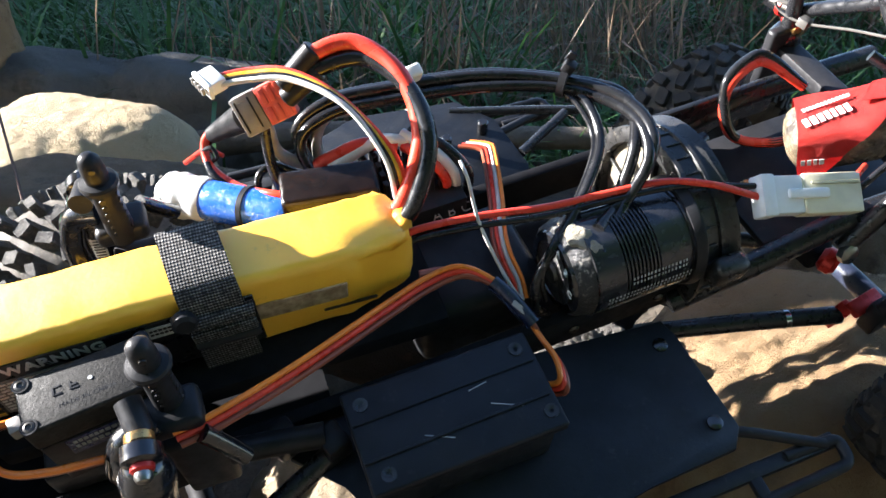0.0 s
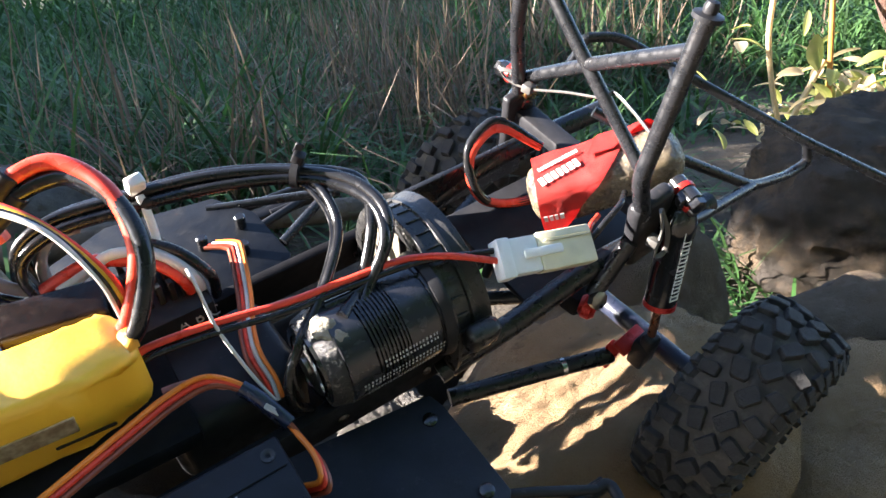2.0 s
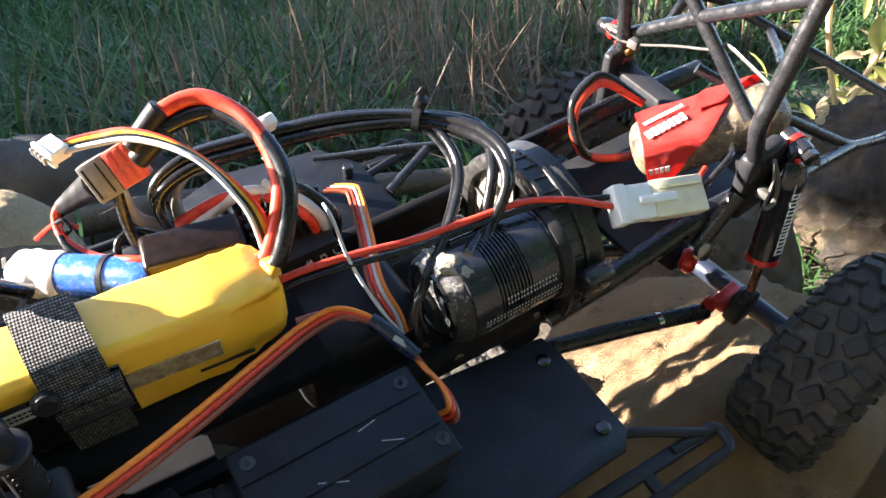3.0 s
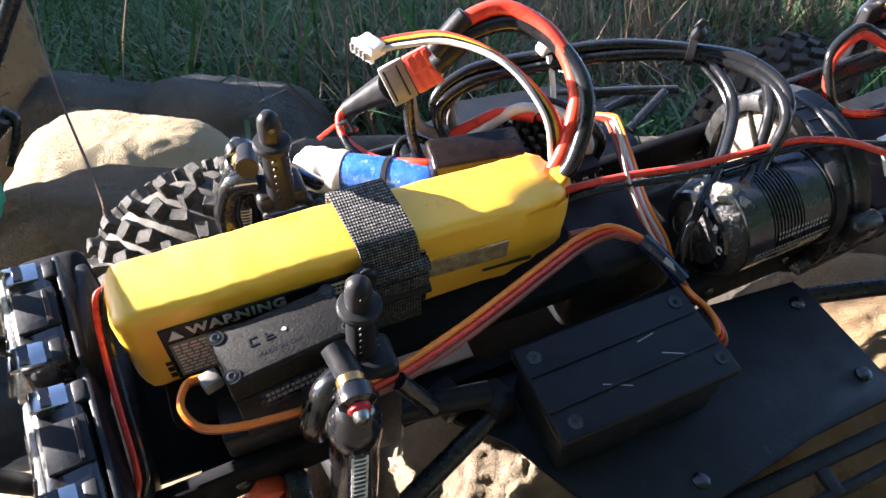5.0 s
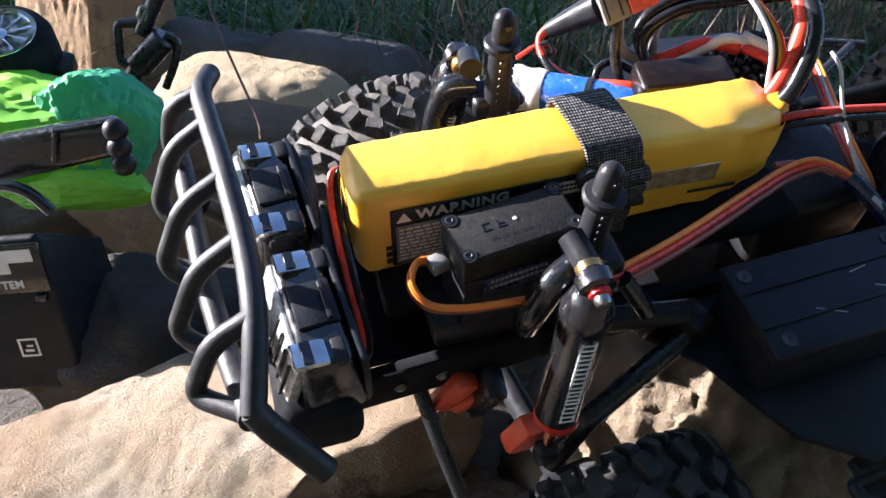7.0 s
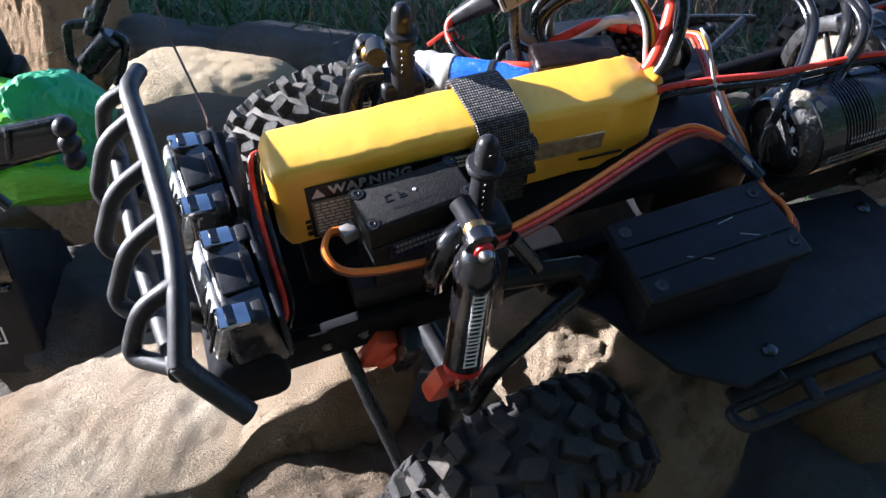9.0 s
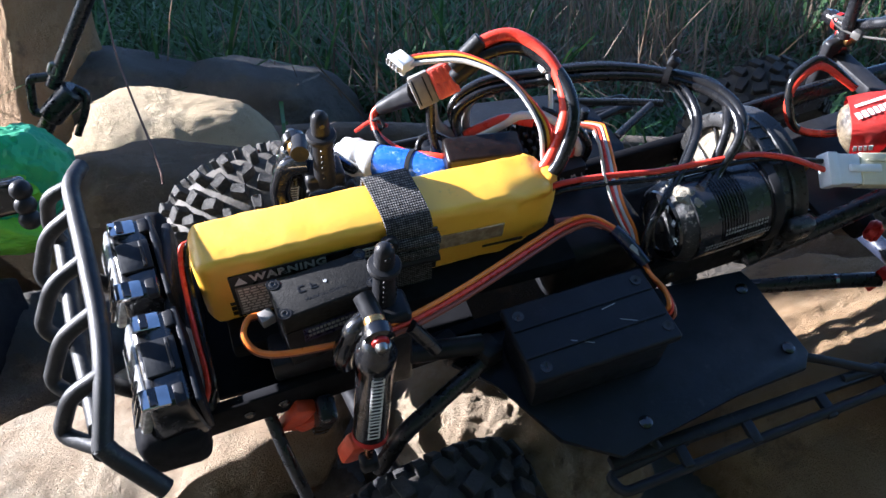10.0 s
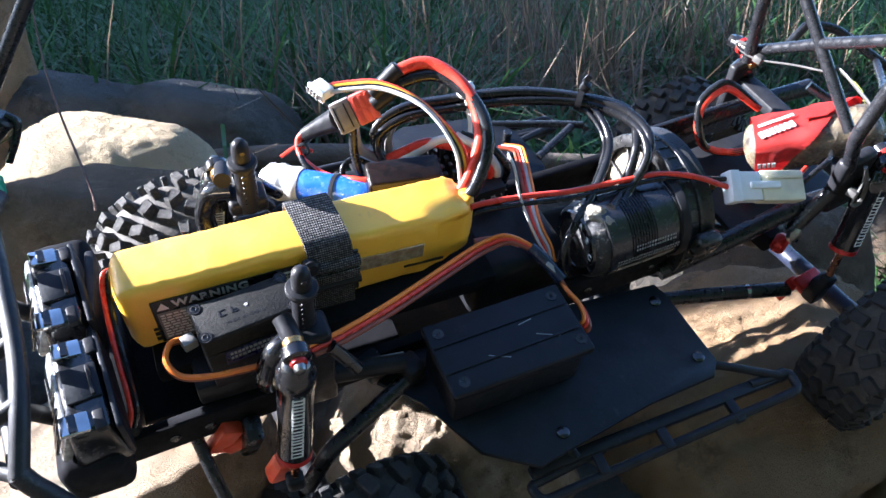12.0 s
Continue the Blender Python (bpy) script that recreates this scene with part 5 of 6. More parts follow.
    part("plug_rim", block((0.0372, 0.0607, -0.0040), (0.0016, 0.0105, 0.0060), (0, 0, 24), 0.0004), M_WHITE_NYLON, plug)
    for k in range(4):
        part("plug_slot", block((0.0366 - 0.0008 * k, 0.0575 + 0.0022 * k, -0.0040), (0.0012, 0.0011, 0.0030), (0, 0, 24), 0.0002, 1), M_GREY_TUBE, plug)
    for k, m in enumerate((M_RED_WIRE, M_YELLOW_WIRE, M_BLACK_WIRE, M_WHITE_WIRE)):
        o = 0.0017 * (1.5 - k)
        part("balance_wire", tube([(0.0425, 0.0615 + o * 0.9, -0.0040), (0.0530, 0.0590 + o, -0.0025), (0.0660, 0.0510 + o, 0.0005), (0.0800, 0.0350 + o * 0.8, -0.0015), (0.0905 + o * 0.7, 0.0180, -0.0140), (0.0925 + o * 0.7, 0.0120, -0.030), (0.090, 0.010, -0.037)], 0.00105, 8), m, bat)
    return bat


battery()


def strap():
    path = [(0.0205, -0.070), (0.0200, -0.040), (0.0190, -0.0275), (0.0160, -0.0242), (0.006, -0.0236), (-0.006, -0.0248), (-0.0100, -0.0290), (-0.0112, -0.036), (-0.0112, -0.055), (-0.0112, -0.070)]
    line = spline([(0, y, z) for y, z in path], 6)
    bm = bmesh.new()
    rings = []
    for i, c in enumerate(line):
        d = (line[min(i + 1, len(line) - 1)] - line[max(i - 1, 0)]).normalized()
        n = V(1, 0, 0).cross(d)
        x0 = 0.0105 + 0.006 * (c.z + 0.03) * 0 - 0.10 * (c.y - 0.0)
        j = 0.0003 * noise.noise(c * 500)
        rings.append([bm.verts.new(V(x, 0, 0) + V(0, c.y, c.z) + n * t) for x, t in ((x0, 0.0009 + j), (x0 + 0.0195, 0.0009 - j), (x0 + 0.0195, -0.0009), (x0, -0.0009))])
    for a, b in zip(rings, rings[1:]):
        for k in range(4):
            bm.faces.new((a[k], a[(k + 1) % 4], b[(k + 1) % 4], b[k]))
    bm.faces.new(rings[0][::-1])
    bm.faces.new(rings[-1])
    s = single("battery_strap", bm, M_STRAP, "black woven hook-and-loop strap round the battery", "strap", angle=25)
    part("strap_layer", block((0.0225, -0.0135, -0.0435), (0.0215, 0.0028, 0.0085), (12, 0, 0), 0.001), M_STRAP, s)
    part("strap_loop", rod([(0.0115, -0.0125, -0.0355), (0.0335, -0.0125, -0.0365)], 0.0028, 12), M_STRAP, s)
    part("strap_loop", rod([(0.0120, -0.0135, -0.0475), (0.0335, -0.0135, -0.0485)], 0.0022, 12), M_PLASTIC, s)
    part("strap_clip", lathe([(0, 0.003), (0.001, 0.0042), (0.004, 0.0042), (0.005, 0.003)], (0.0115, -0.0105, -0.0335), (0.012, -0.02, -0.032), 16), M_PLASTIC, s)


strap()


def power_plug():
    p = thing("power_connector", "grey and red T-shaped power connector with black shrink", "connector")
    tee = Matrix(((0.939, -0.253, -0.233, 0.0562), (-0.040, 0.600, -0.799, 0.0641), (0.341, 0.759, 0.553, -0.0228), (0, 0, 0, 1)))
    tee = Matrix.LocRotScale(tee.translation, tee.to_quaternion(), None)
    def flat(name, c, size, m, parent, label="", bevel=0.0008):
        bm = block(c, size, (0, 0, 0), bevel, 2)
        bmesh.ops.transform(bm, matrix=tee, verts=bm.verts)
        return part(name, bm, m, parent, label)
    grey = flat("grey_half", (-0.0055, 0, 0), (0.0100, 0.0155, 0.0075), M_TEE_GREY, p, "grey dusty plug half")
    flat("label_slot", (-0.0060, 0.0, 0.0036), (0.0045, 0.0105, 0.0008), M_GREY_TUBE, grey, "recessed pale slot", 0.0002)
    flat("slot_rim", (-0.0088, 0.0, 0.0038), (0.0007, 0.0125, 0.0008), M_PLASTIC, grey, "", 0.0002)
    flat("slot_rim", (-0.0034, 0.0, 0.0038), (0.0007, 0.0125, 0.0008), M_PLASTIC, grey, "", 0.0002)
    r = flat("red_half", (0.0052, 0, 0.0002), (0.0110, 0.0150, 0.0080), M_TEE_RED, p, "dusty red socket half")
    for k in range(3):
        for y in (-0.0037, 0.0037):
            flat("grip_rib", (0.0020 + 0.0032 * k, y, 0.0042), (0.0021, 0.0060, 0.0010), M_TEE_RED, r, "", 0.0003)
    part("shrink", tube([(0.0490, 0.0680, -0.0290), (0.0420, 0.0745, -0.0375), (0.0340, 0.0800, -0.0460)], 0.0062, 14, taper=lambda t: 1.0 - 0.45 * t), M_PLASTIC, p, "black crinkled heat-shrink")
    for k, (m, o) in enumerate(((M_RED_WIRE, 0.0), (M_RED_WIRE, 0.0022), (M_BLACK_WIRE, -0.0016))):
        part("lead", tube([(0.0345, 0.0800, -0.0455 + o), (0.0300, 0.0790, -0.0500 + o * 0.6), (0.0300, 0.0680 + o, -0.0535), (0.0385, 0.0565 + o * 0.6, -0.0560 + o * 0.3), (0.0500, 0.0430, -0.0500 + o), (0.062, 0.037, -0.050 + o)], 0.0017, 10), m, p)
    part("wire_tie", rod([(0.0285, 0.0765, -0.050), (0.0325, 0.0755, -0.0475), (0.0340, 0.0720, -0.0510), (0.0295, 0.0730, -0.0545), (0.0280, 0.0760, -0.0515)], 0.0009, 8, 0.002), M_PLASTIC, p)
    part("thin_red_lead", tube([(0.020, 0.078, -0.056), (0.030, 0.079, -0.052), (0.036, 0.074, -0.053)], 0.0010, 8), M_RED_WIRE, p)


power_plug()


def blue_cell():
    b = thing("blue_cell", "blue shrink-wrapped cell with torn white end, beside the battery", "battery cell")
    part("shrink", tube([(0.0120, 0.0690, -0.0625), (0.0165, 0.0655, -0.0610), (0.0300, 0.0545, -0.0580), (0.0490, 0.0400, -0.0550), (0.054, 0.036, -0.055)], 0.0078, 18, taper=lambda t: 0.82 + 0.3 * min(1, 5 * t) - 0.1 * t), M_BLUE, b)
    part("torn_end", tube([(0.0085, 0.0715, -0.0620), (0.0125, 0.0685, -0.0615), (0.0185, 0.0637, -0.0603), (0.0260, 0.0578, -0.0588)], 0.0092, 18, taper=lambda t: 0.60 + 0.42 * min(1, 3 * t) - 0.04 * math.sin(t * 19) - 0.14 * max(0, t - 0.6)), M_WHITE_INK, b, "torn white wrap")
    part("band", lathe([(0, 0.0090), (0.0022, 0.0090)], (0.0395, 0.0472, -0.0567), (0.052, 0.038, -0.054), 18), M_PLASTIC, b)


blue_cell()


def speed_controller():
    e = thing("speed_controller", "black finned brushless speed controller with thick motor wires", "speed controller")
    part("case", block((0.1030, 0.0385, -0.0690), (0.040, 0.034, 0.026), (0, 0, 3), 0.002), M_PLASTIC, e)
    for i in range(7):
        for j in range(5):
            part("heat_sink_pin", block((0.0880 + 0.0046 * i, 0.0320 + 0.0052 * j, -0.0520), (0.0024, 0.0030, 0.0125), (0, 0, 3), 0.0004, 1), M_PLASTIC, e)
    part("lettering", text_mesh("A B C", 0.0062, pose(0.108, 0.0205, -0.0630, 62, 0, 3), 0.0001, 1.1), M_GREY_INK, e, "grey letters on the case")
    part("capacitor_pack", block((0.0710, 0.0335, -0.0455), (0.037, 0.017, 0.016), (0, 0, -8), 0.0022, 3), M_CLEAR_SHRINK, e, "glossy dark shrink-wrapped capacitor pack")
    part("red_wire", tube([(0.118, 0.033, -0.062), (0.1165, 0.031, -0.050), (0.112, 0.036, -0.044), (0.104, 0.046, -0.043)], 0.0022, 10), M_RED_WIRE, e)
    part("white_wire", tube([(0.122, 0.033, -0.064), (0.1205, 0.031, -0.050), (0.115, 0.037, -0.042), (0.105, 0.050, -0.040)], 0.0022, 10), M_WHITE_WIRE, e)
    part("black_wire", tube([(0.127, 0.033, -0.066), (0.1260, 0.031, -0.050), (0.118, 0.040, -0.041), (0.108, 0.050, -0.040)], 0.0022, 10), M_BLACK_WIRE, e)
    part("red_sleeve", tube([(0.0670, 0.0545, -0.0520), (0.0780, 0.0530, -0.0465), (0.0900, 0.0510, -0.0420), (0.1020, 0.0460, -0.0430)], 0.0027, 12), M_RED_WIRE, e, "red silicone sleeve")
    part("white_sleeve", tube([(0.0750, 0.0500, -0.0500), (0.0850, 0.0500, -0.0450), (0.0960, 0.0490, -0.0400), (0.1060, 0.0470, -0.0420)], 0.0024, 12), M_WHITE_WIRE, e)
    part("grey_sleeve", tube([(0.0555, 0.0640, -0.0330), (0.0570, 0.0600, -0.0440), (0.0660, 0.0560, -0.0500), (0.0750, 0.0540, -0.0495)], 0.0024, 12), M_GREY_TUBE, e)
    part("grey_sleeve", tube([(0.0720, 0.0580, -0.0510), (0.0735, 0.0640, -0.0440), (0.0800, 0.0690, -0.0400), (0.0900, 0.0690, -0.0400)], 0.0024, 12), M_GREY_TUBE, e)
    part("black_loop", tube([(0.0545, 0.0640, -0.0270), (0.0530, 0.0560, -0.0440), (0.0555, 0.0480, -0.0550), (0.066, 0.044, -0.058)], 0.0022, 10), M_BLACK_WIRE, e)
    part("black_loop", tube([(0.0450, 0.0500, -0.0600), (0.0470, 0.0570, -0.0520), (0.0540, 0.0590, -0.0500), (0.0620, 0.0550, -0.0530)], 0.0016, 10), M_BLACK_WIRE, e)
    # three motor wires, bundled by a zip tie
    for k, (o, en) in enumerate((((0.0, 0.0, 0.0), (0.1555, -0.0095, -0.0450)), ((0.0, -0.0045, -0.0020), (0.1560, -0.0260, -0.0460)), ((0.0025, 0.0035, -0.0025), (0.1580, -0.0180, -0.0420)))):
        o = V(*o)
        pts = [V(0.070, 0.052, -0.056) + o, V(0.066, 0.064, -0.040) + o, V(0.080, 0.066, -0.030) + o, V(0.105, 0.064, -0.0285) + o, V(0.140, 0.0570, -0.0265) + o, V(0.1715, 0.0440, -0.0275) + o * 0.7, V(0.1880, 0.0250, -0.0255) + o * 1.2, V(0.1900 - 0.004 * k, 0.0040, -0.0290) + o, V(0.1740 - 0.002 * k, -0.0090, -0.042) + o * 0.5, V(*en)]
        part("motor_wire", tube(pts, 0.0024, 12), M_BLACK_WIRE, e, "thick black motor wire")
    part("sensor_wire", tube([(0.1690, 0.0460, -0.0290), (0.1760, 0.0340, -0.0300), (0.1740, 0.0150, -0.0340), (0.1600, -0.0020, -0.0400), (0.1440, -0.0150, -0.0470), (0.1340, -0.0220, -0.0560), (0.1320, -0.0270, -0.0680), (0.139, -0.026, -0.079)], 0.0020, 10), M_BLACK_WIRE, e)
    part("sensor_wire", tube([(0.1670, 0.0450, -0.0300), (0.1730, 0.0330, -0.0315), (0.1715, 0.0150, -0.0355), (0.1560, -0.0030, -0.0430), (0.1410, -0.0160, -0.0470), (0.1350, -0.0230, -0.0560), (0.136, -0.027, -0.066)], 0.0011, 8), M_BLACK_WIRE, e)
    tie = part("zip_tie", lathe([(0, 0.0062), (0.003, 0.0062)], (0.1700, 0.0450, -0.0280), (0.1740, 0.0415, -0.0280), 16), M_PLASTIC, e, "black zip tie")
    part("tie_head", block((0.1725, 0.0440, -0.0205), (0.0050, 0.0045, 0.0048), (0, 20, -40), 0.0008), M_PLASTIC, tie)
    part("tie_tail", block((0.1735, 0.0455, -0.0170), (0.0032, 0.0012, 0.0050), (0, 25, -40), 0.0003, 1), M_PLASTIC, tie)


speed_controller()


def white_tie():
    z = thing("white_zip_tie", "white nylon zip tie with long free tail", "zip tie")
    part("head", block((0.1138, 0.0620, -0.0225), (0.0070, 0.0052, 0.0100), (28, -4, 8), 0.0012, 3), M_WHITE_NYLON, z)
    part("tail", tube([(0.1140, 0.0600, -0.0265), (0.1142, 0.0560, -0.0330), (0.1140, 0.0525, -0.0400), (0.1130, 0.0490, -0.0470)], 0.0024, 10, flat=0.45), M_WHITE_NYLON, z)


white_tie()


def fan_lead():
    c = thing("lamp_lead", "red and black wire pair with white nylon connector", "cable")
    red = [(0.0880, 0.0010, -0.0420), (0.0950, 0.0010, -0.0380), (0.1180, 0.0000, -0.0390), (0.1436, -0.0036, -0.0400), (0.1680, -0.0060, -0.0390), (0.1890, -0.0090, -0.0375), (0.2050, -0.0165, -0.0370), (0.2240, -0.0235, -0.0440)]
    part("red_wire", tube(red, 0.0014, 10), M_RED_WIRE, c)
    blk = [(0.0885, -0.0010, -0.0440), (0.0960, -0.0015, -0.0400), (0.1180, -0.0025, -0.0415), (0.1436, -0.0062, -0.0420), (0.1700, -0.0085, -0.0405), (0.1950, -0.0125, -0.0385), (0.2240, -0.0195, -0.0420)]
    part("black_wire", tube(blk, 0.0013, 10), M_BLACK_WIRE, c)
    a, b = V(0.2241, -0.0234, -0.0442), V(0.2655, -0.0307, -0.0503)
    d = (b - a).normalized()
    up = (V(0.0084, 0.0116, 0.0063) - d * V(0.0084, 0.0116, 0.0063).dot(d)).normalized()
    n = d.cross(up)
    m = Matrix(((d.x, up.x, n.x, a.x), (d.y, up.y, n.y, a.y), (d.z, up.z, n.z, a.z), (0, 0, 0, 1)))

    def housing(name, cx, size, material, parent, label="", cy=0.0, cz=0.0):
        bm = block((cx, cy, cz), size, (0, 0, 0), 0.0010)
        bmesh.ops.transform(bm, matrix=m, verts=bm.verts)
        return part(name, bm, material, parent, label)
    w = housing("white_housing", 0.0085, (0.0175, 0.0150, 0.0075), M_WHITE_NYLON, c, "white nylon plug housing")
    housing("latch", 0.0185, (0.0180, 0.0040, 0.0020), M_WHITE_NYLON, w, cz=0.0048)
    housing("wire_hood", 0.0020, (0.0060, 0.0165, 0.0085), M_WHITE_NYLON, w)
    q = housing("cream_housing", 0.0300, (0.0260, 0.0160, 0.0088), M_CREAM_NYLON, c, "cream nylon socket housing")
    housing("socket_rib", 0.0310, (0.0220, 0.0012, 0.0012), M_CREAM_NYLON, q, cy=0.0040, cz=0.0046)
    part("black_wire", tube([tuple(b), (0.2740, -0.0290, -0.0440), (0.2860, -0.0250, -0.0420), (0.296, -0.018, -0.046)], 0.0014, 10), M_BLACK_WIRE, c)
    part("red_wire", tube([(0.2645, -0.0300, -0.0530), (0.2720, -0.0240, -0.0500), (0.2830, -0.0180, -0.0540)], 0.0013, 10), M_RED_WIRE, c)


fan_lead()


def ribbon(name, label, pts, mats, r, side):
    t = thing(name, label, "cable")
    side = V(*side).normalized()
    for k, m in enumerate(mats):
        o = side * (2 * r) * (k - (len(mats) - 1) / 2)
        part("wire", tube([V(*p) + o for p in pts], r, 8), m, t)
    return t


s_lead = ribbon("servo_lead", "flat orange, red and brown servo lead", [(0.002, -0.048, -0.040), (0.0150, -0.0450, -0.0415), (0.0410, -0.0350, -0.0460), (0.0770, -0.0190, -0.0520), (0.0950, -0.0120, -0.0540), (0.1085, -0.0115, -0.0540), (0.1190, -0.0200, -0.0570), (0.1250, -0.0300, -0.0620), (0.1285, -0.0400, -0.0680), (0.1300, -0.0520, -0.0670), (0.1280, -0.0600, -0.0690), (0.123, -0.056, -0.076)], (M_BROWN_WIRE, M_RED_WIRE, M_ORANGE_WIRE), 0.00110, (-0.29, 0.74, 0.42))
part("shrink_joint", tube([(0.1170, -0.0180, -0.0560), (0.1215, -0.0245, -0.0592), (0.1270, -0.0350, -0.0650)], 0.0032, 12, flat=0.7), M_JOINT, s_lead, "glossy dark blue shrink joint")
part("joint_label", block((0.1238, -0.0302, -0.0598), (0.0022, 0.0075, 0.0006), (32, -18, 32), 0.0002, 1), M_GREY_INK, s_lead, "pale worn label on the joint")
ribbon("servo_wire", "orange and brown wire loop from the steering servo", [(-0.0450, -0.0235, -0.0440), (-0.0500, -0.0255, -0.0420), (-0.0530, -0.0315, -0.0440), (-0.0490, -0.0380, -0.0475), (-0.0380, -0.0410, -0.0490), (-0.0220, -0.0420, -0.0500), (-0.010, -0.042, -0.052)], (M_BROWN_WIRE, M_ORANGE_WIRE), 0.0012, (0.2, -0.3, 1))
ribbon("lamp_wire", "red and black twin wire behind the lamps", [(-0.0640, 0.0120, -0.0320), (-0.0680, 0.0100, -0.0330), (-0.0700, 0.0000, -0.0400), (-0.0700, -0.0200, -0.0490), (-0.0695, -0.0390, -0.0570), (-0.073, -0.043, -0.066)], (M_RED_WIRE, M_BLACK_WIRE), 0.0012, (1, 0.1, 0.2))
ribbon("receiver_lead", "flat red, white and orange receiver lead", [(0.1330, 0.0520, -0.0580), (0.1400, 0.0470, -0.0570), (0.1405, 0.0420, -0.0570), (0.1345, 0.0200, -0.0580), (0.1285, 0.0030, -0.0570), (0.1265, -0.0080, -0.0580), (0.1275, -0.0170, -0.0620), (0.127, -0.024, -0.066)], (M_BROWN_WIRE, M_RED_WIRE, M_WHITE_WIRE, M_ORANGE_WIRE), 0.0009, (1, 0.1, 0.1))
single("thin_antenna_wire", tube([(0.1160, 0.0150, -0.0240), (0.1165, 0.0080, -0.0270), (0.1175, -0.0020, -0.0400), (0.1225, -0.0150, -0.0560), (0.1265, -0.0250, -0.0630)], 0.0007, 8), M_WHITE_WIRE, "thin white aerial wire standing up at its tip", "cable")
single("branch_lead", tube([(0.0930, -0.0060, -0.0560), (0.1010, -0.0070, -0.0560), (0.1070, -0.0110, -0.0550), (0.1130, -0.0150, -0.0560)], 0.0015, 8), mat("pink_wire", (0.45, 0.17, 0.15), None, 0.4), "short pale red wire joining the servo lead", "cable")


def rear_pack():
    p = thing("receiver_pack", "worn receiver battery held by a red printed strap", "battery")
    base = pose(0.3040, 0.0015, -0.0560, 0, -20, -24)
    bm = block((0, 0, 0), (0.072, 0.028, 0.026), (0, 0, 0), 0.0105, 5)
    for v in bm.verts:
        v.co += V(0, 1, 1) * 0.0012 * noise.noise(v.co * 160)
    bmesh.ops.transform(bm, matrix=base, verts=bm.verts)
    part("pack", bm, M_STONEWEAR, p, "scuffed grey wrapped pack")

    def sheet(profile, edges, lift, seed):
        """A band laid over the pack: profile of y, z round it, and its two edges along the pack at each step."""
        line = spline([(0, y, z) for y, z in profile], 6)
        n = len(line)
        bm = bmesh.new()
        rows = []
        for i, c in enumerate(line):
            d = (line[min(i + 1, n - 1)] - line[max(i - 1, 0)]).normalized()
            nm = V(1, 0, 0).cross(d)
            f = i / (n - 1) * (len(edges) - 1)
            k = min(int(f), len(edges) - 2)
            lo = edges[k][0] + (edges[k + 1][0] - edges[k][0]) * (f - k)
            hi = edges[k][1] + (edges[k + 1][1] - edges[k][1]) * (f - k)
            row = []
            for q in range(9):
                x = lo + (hi - lo) * q / 8
                o = lift + 0.0011 * noise.noise(V(x * 90 + seed, c.y * 90, c.z * 90)) + 0.0006 * noise.noise(V(x * 260, c.y * 200, seed))
                row.append(bm.verts.new(V(x, c.y, c.z) - nm * o))
            rows.append(row)
        for a, b in zip(rows, rows[1:]):
            for q in range(8):
                bm.faces.new((a[q], b[q], b[q + 1], a[q + 1]))
        bmesh.ops.solidify(bm, geom=list(bm.faces), thickness=0.0009)
        bmesh.ops.transform(bm, matrix=base, verts=bm.verts)
        return bm
    prof = [(0.0158, -0.008), (0.0152, 0.006), (0.0115, 0.0126), (0.0, 0.0140), (-0.0110, 0.0126), (-0.0152, 0.0060), (-0.0158, -0.004), (-0.0150, -0.012)]
    st = part("strap", sheet(prof, [(-0.030, 0.016), (-0.030, 0.016), (-0.031, 0.011), (-0.033, -0.003), (-0.034, -0.017), (-0.0335, -0.027)], 0.0004, 3), M_RED_STRAP, p, "red woven strap with white print", 40)
    part("strap_tail", sheet(prof[:4], [(0.006, 0.030), (0.006, 0.030), (0.001, 0.024), (-0.006, 0.006)], 0.0018, 8), M_RED_STRAP, p, "loose red strap end", 40)
    tagged(part("printing", letter_bars(7, 0.0023, 0.0044, 0.0009, base @ pose(-0.0290, -0.0085, 0.0151, 6, 0, 16), 6), M_WHITE_INK, st, "white print as plain bars"), kind="stuff")
    tagged(part("printing", letter_bars(13, 0.0012, 0.0019, 0.0006, base @ pose(-0.0285, 0.0000, 0.0156, 0, 0, 14), 7), M_WHITE_INK, st, "small white print as plain bars"), kind="stuff")
    tagged(part("printing", letter_bars(4, 0.0018, 0.0034, 0.0009, base @ pose(-0.0325, -0.0170, 0.0010, 90, 0, -6), 9), M_WHITE_INK, st, "white print as plain bars"), kind="stuff")
    for k, m in enumerate((M_RED_WIRE, M_BLACK_WIRE)):
        o = 0.0022 * k
        part("lead", tube([(0.2900, 0.0320, -0.0560), (0.2760, 0.0440 + o, -0.0480 + o), (0.2660, 0.0450 + o, -0.0480 + o), (0.2560, 0.0420 + o, -0.0560 + o), (0.2540, 0.0350, -0.0680 + o), (0.2600, 0.0290, -0.0760), (0.2750, 0.0220, -0.0770), (0.2920, 0.0140, -0.0680)], 0.0023, 12), m, p)
    part("end_cap", lathe([(0, 0.003), (0.002, 0.0055), (0.004, 0.0055), (0.005, 0.003)], (0.276, -0.008, -0.077), (0.275, -0.02, -0.075), 16), M_CHROME, p, "small bright round cap")


rear_pack()


def cable_tie(name, label, pts, r=0.0011, head=None):
    z = thing(name, label, "zip tie")
    part("band", tube(pts, r, 8, flat=0.6), M_TIE, z)
    if head:
        part("head", block(head, (0.006, 0.005, 0.004), (0, 10, 20), 0.0006), M_TIE, z)


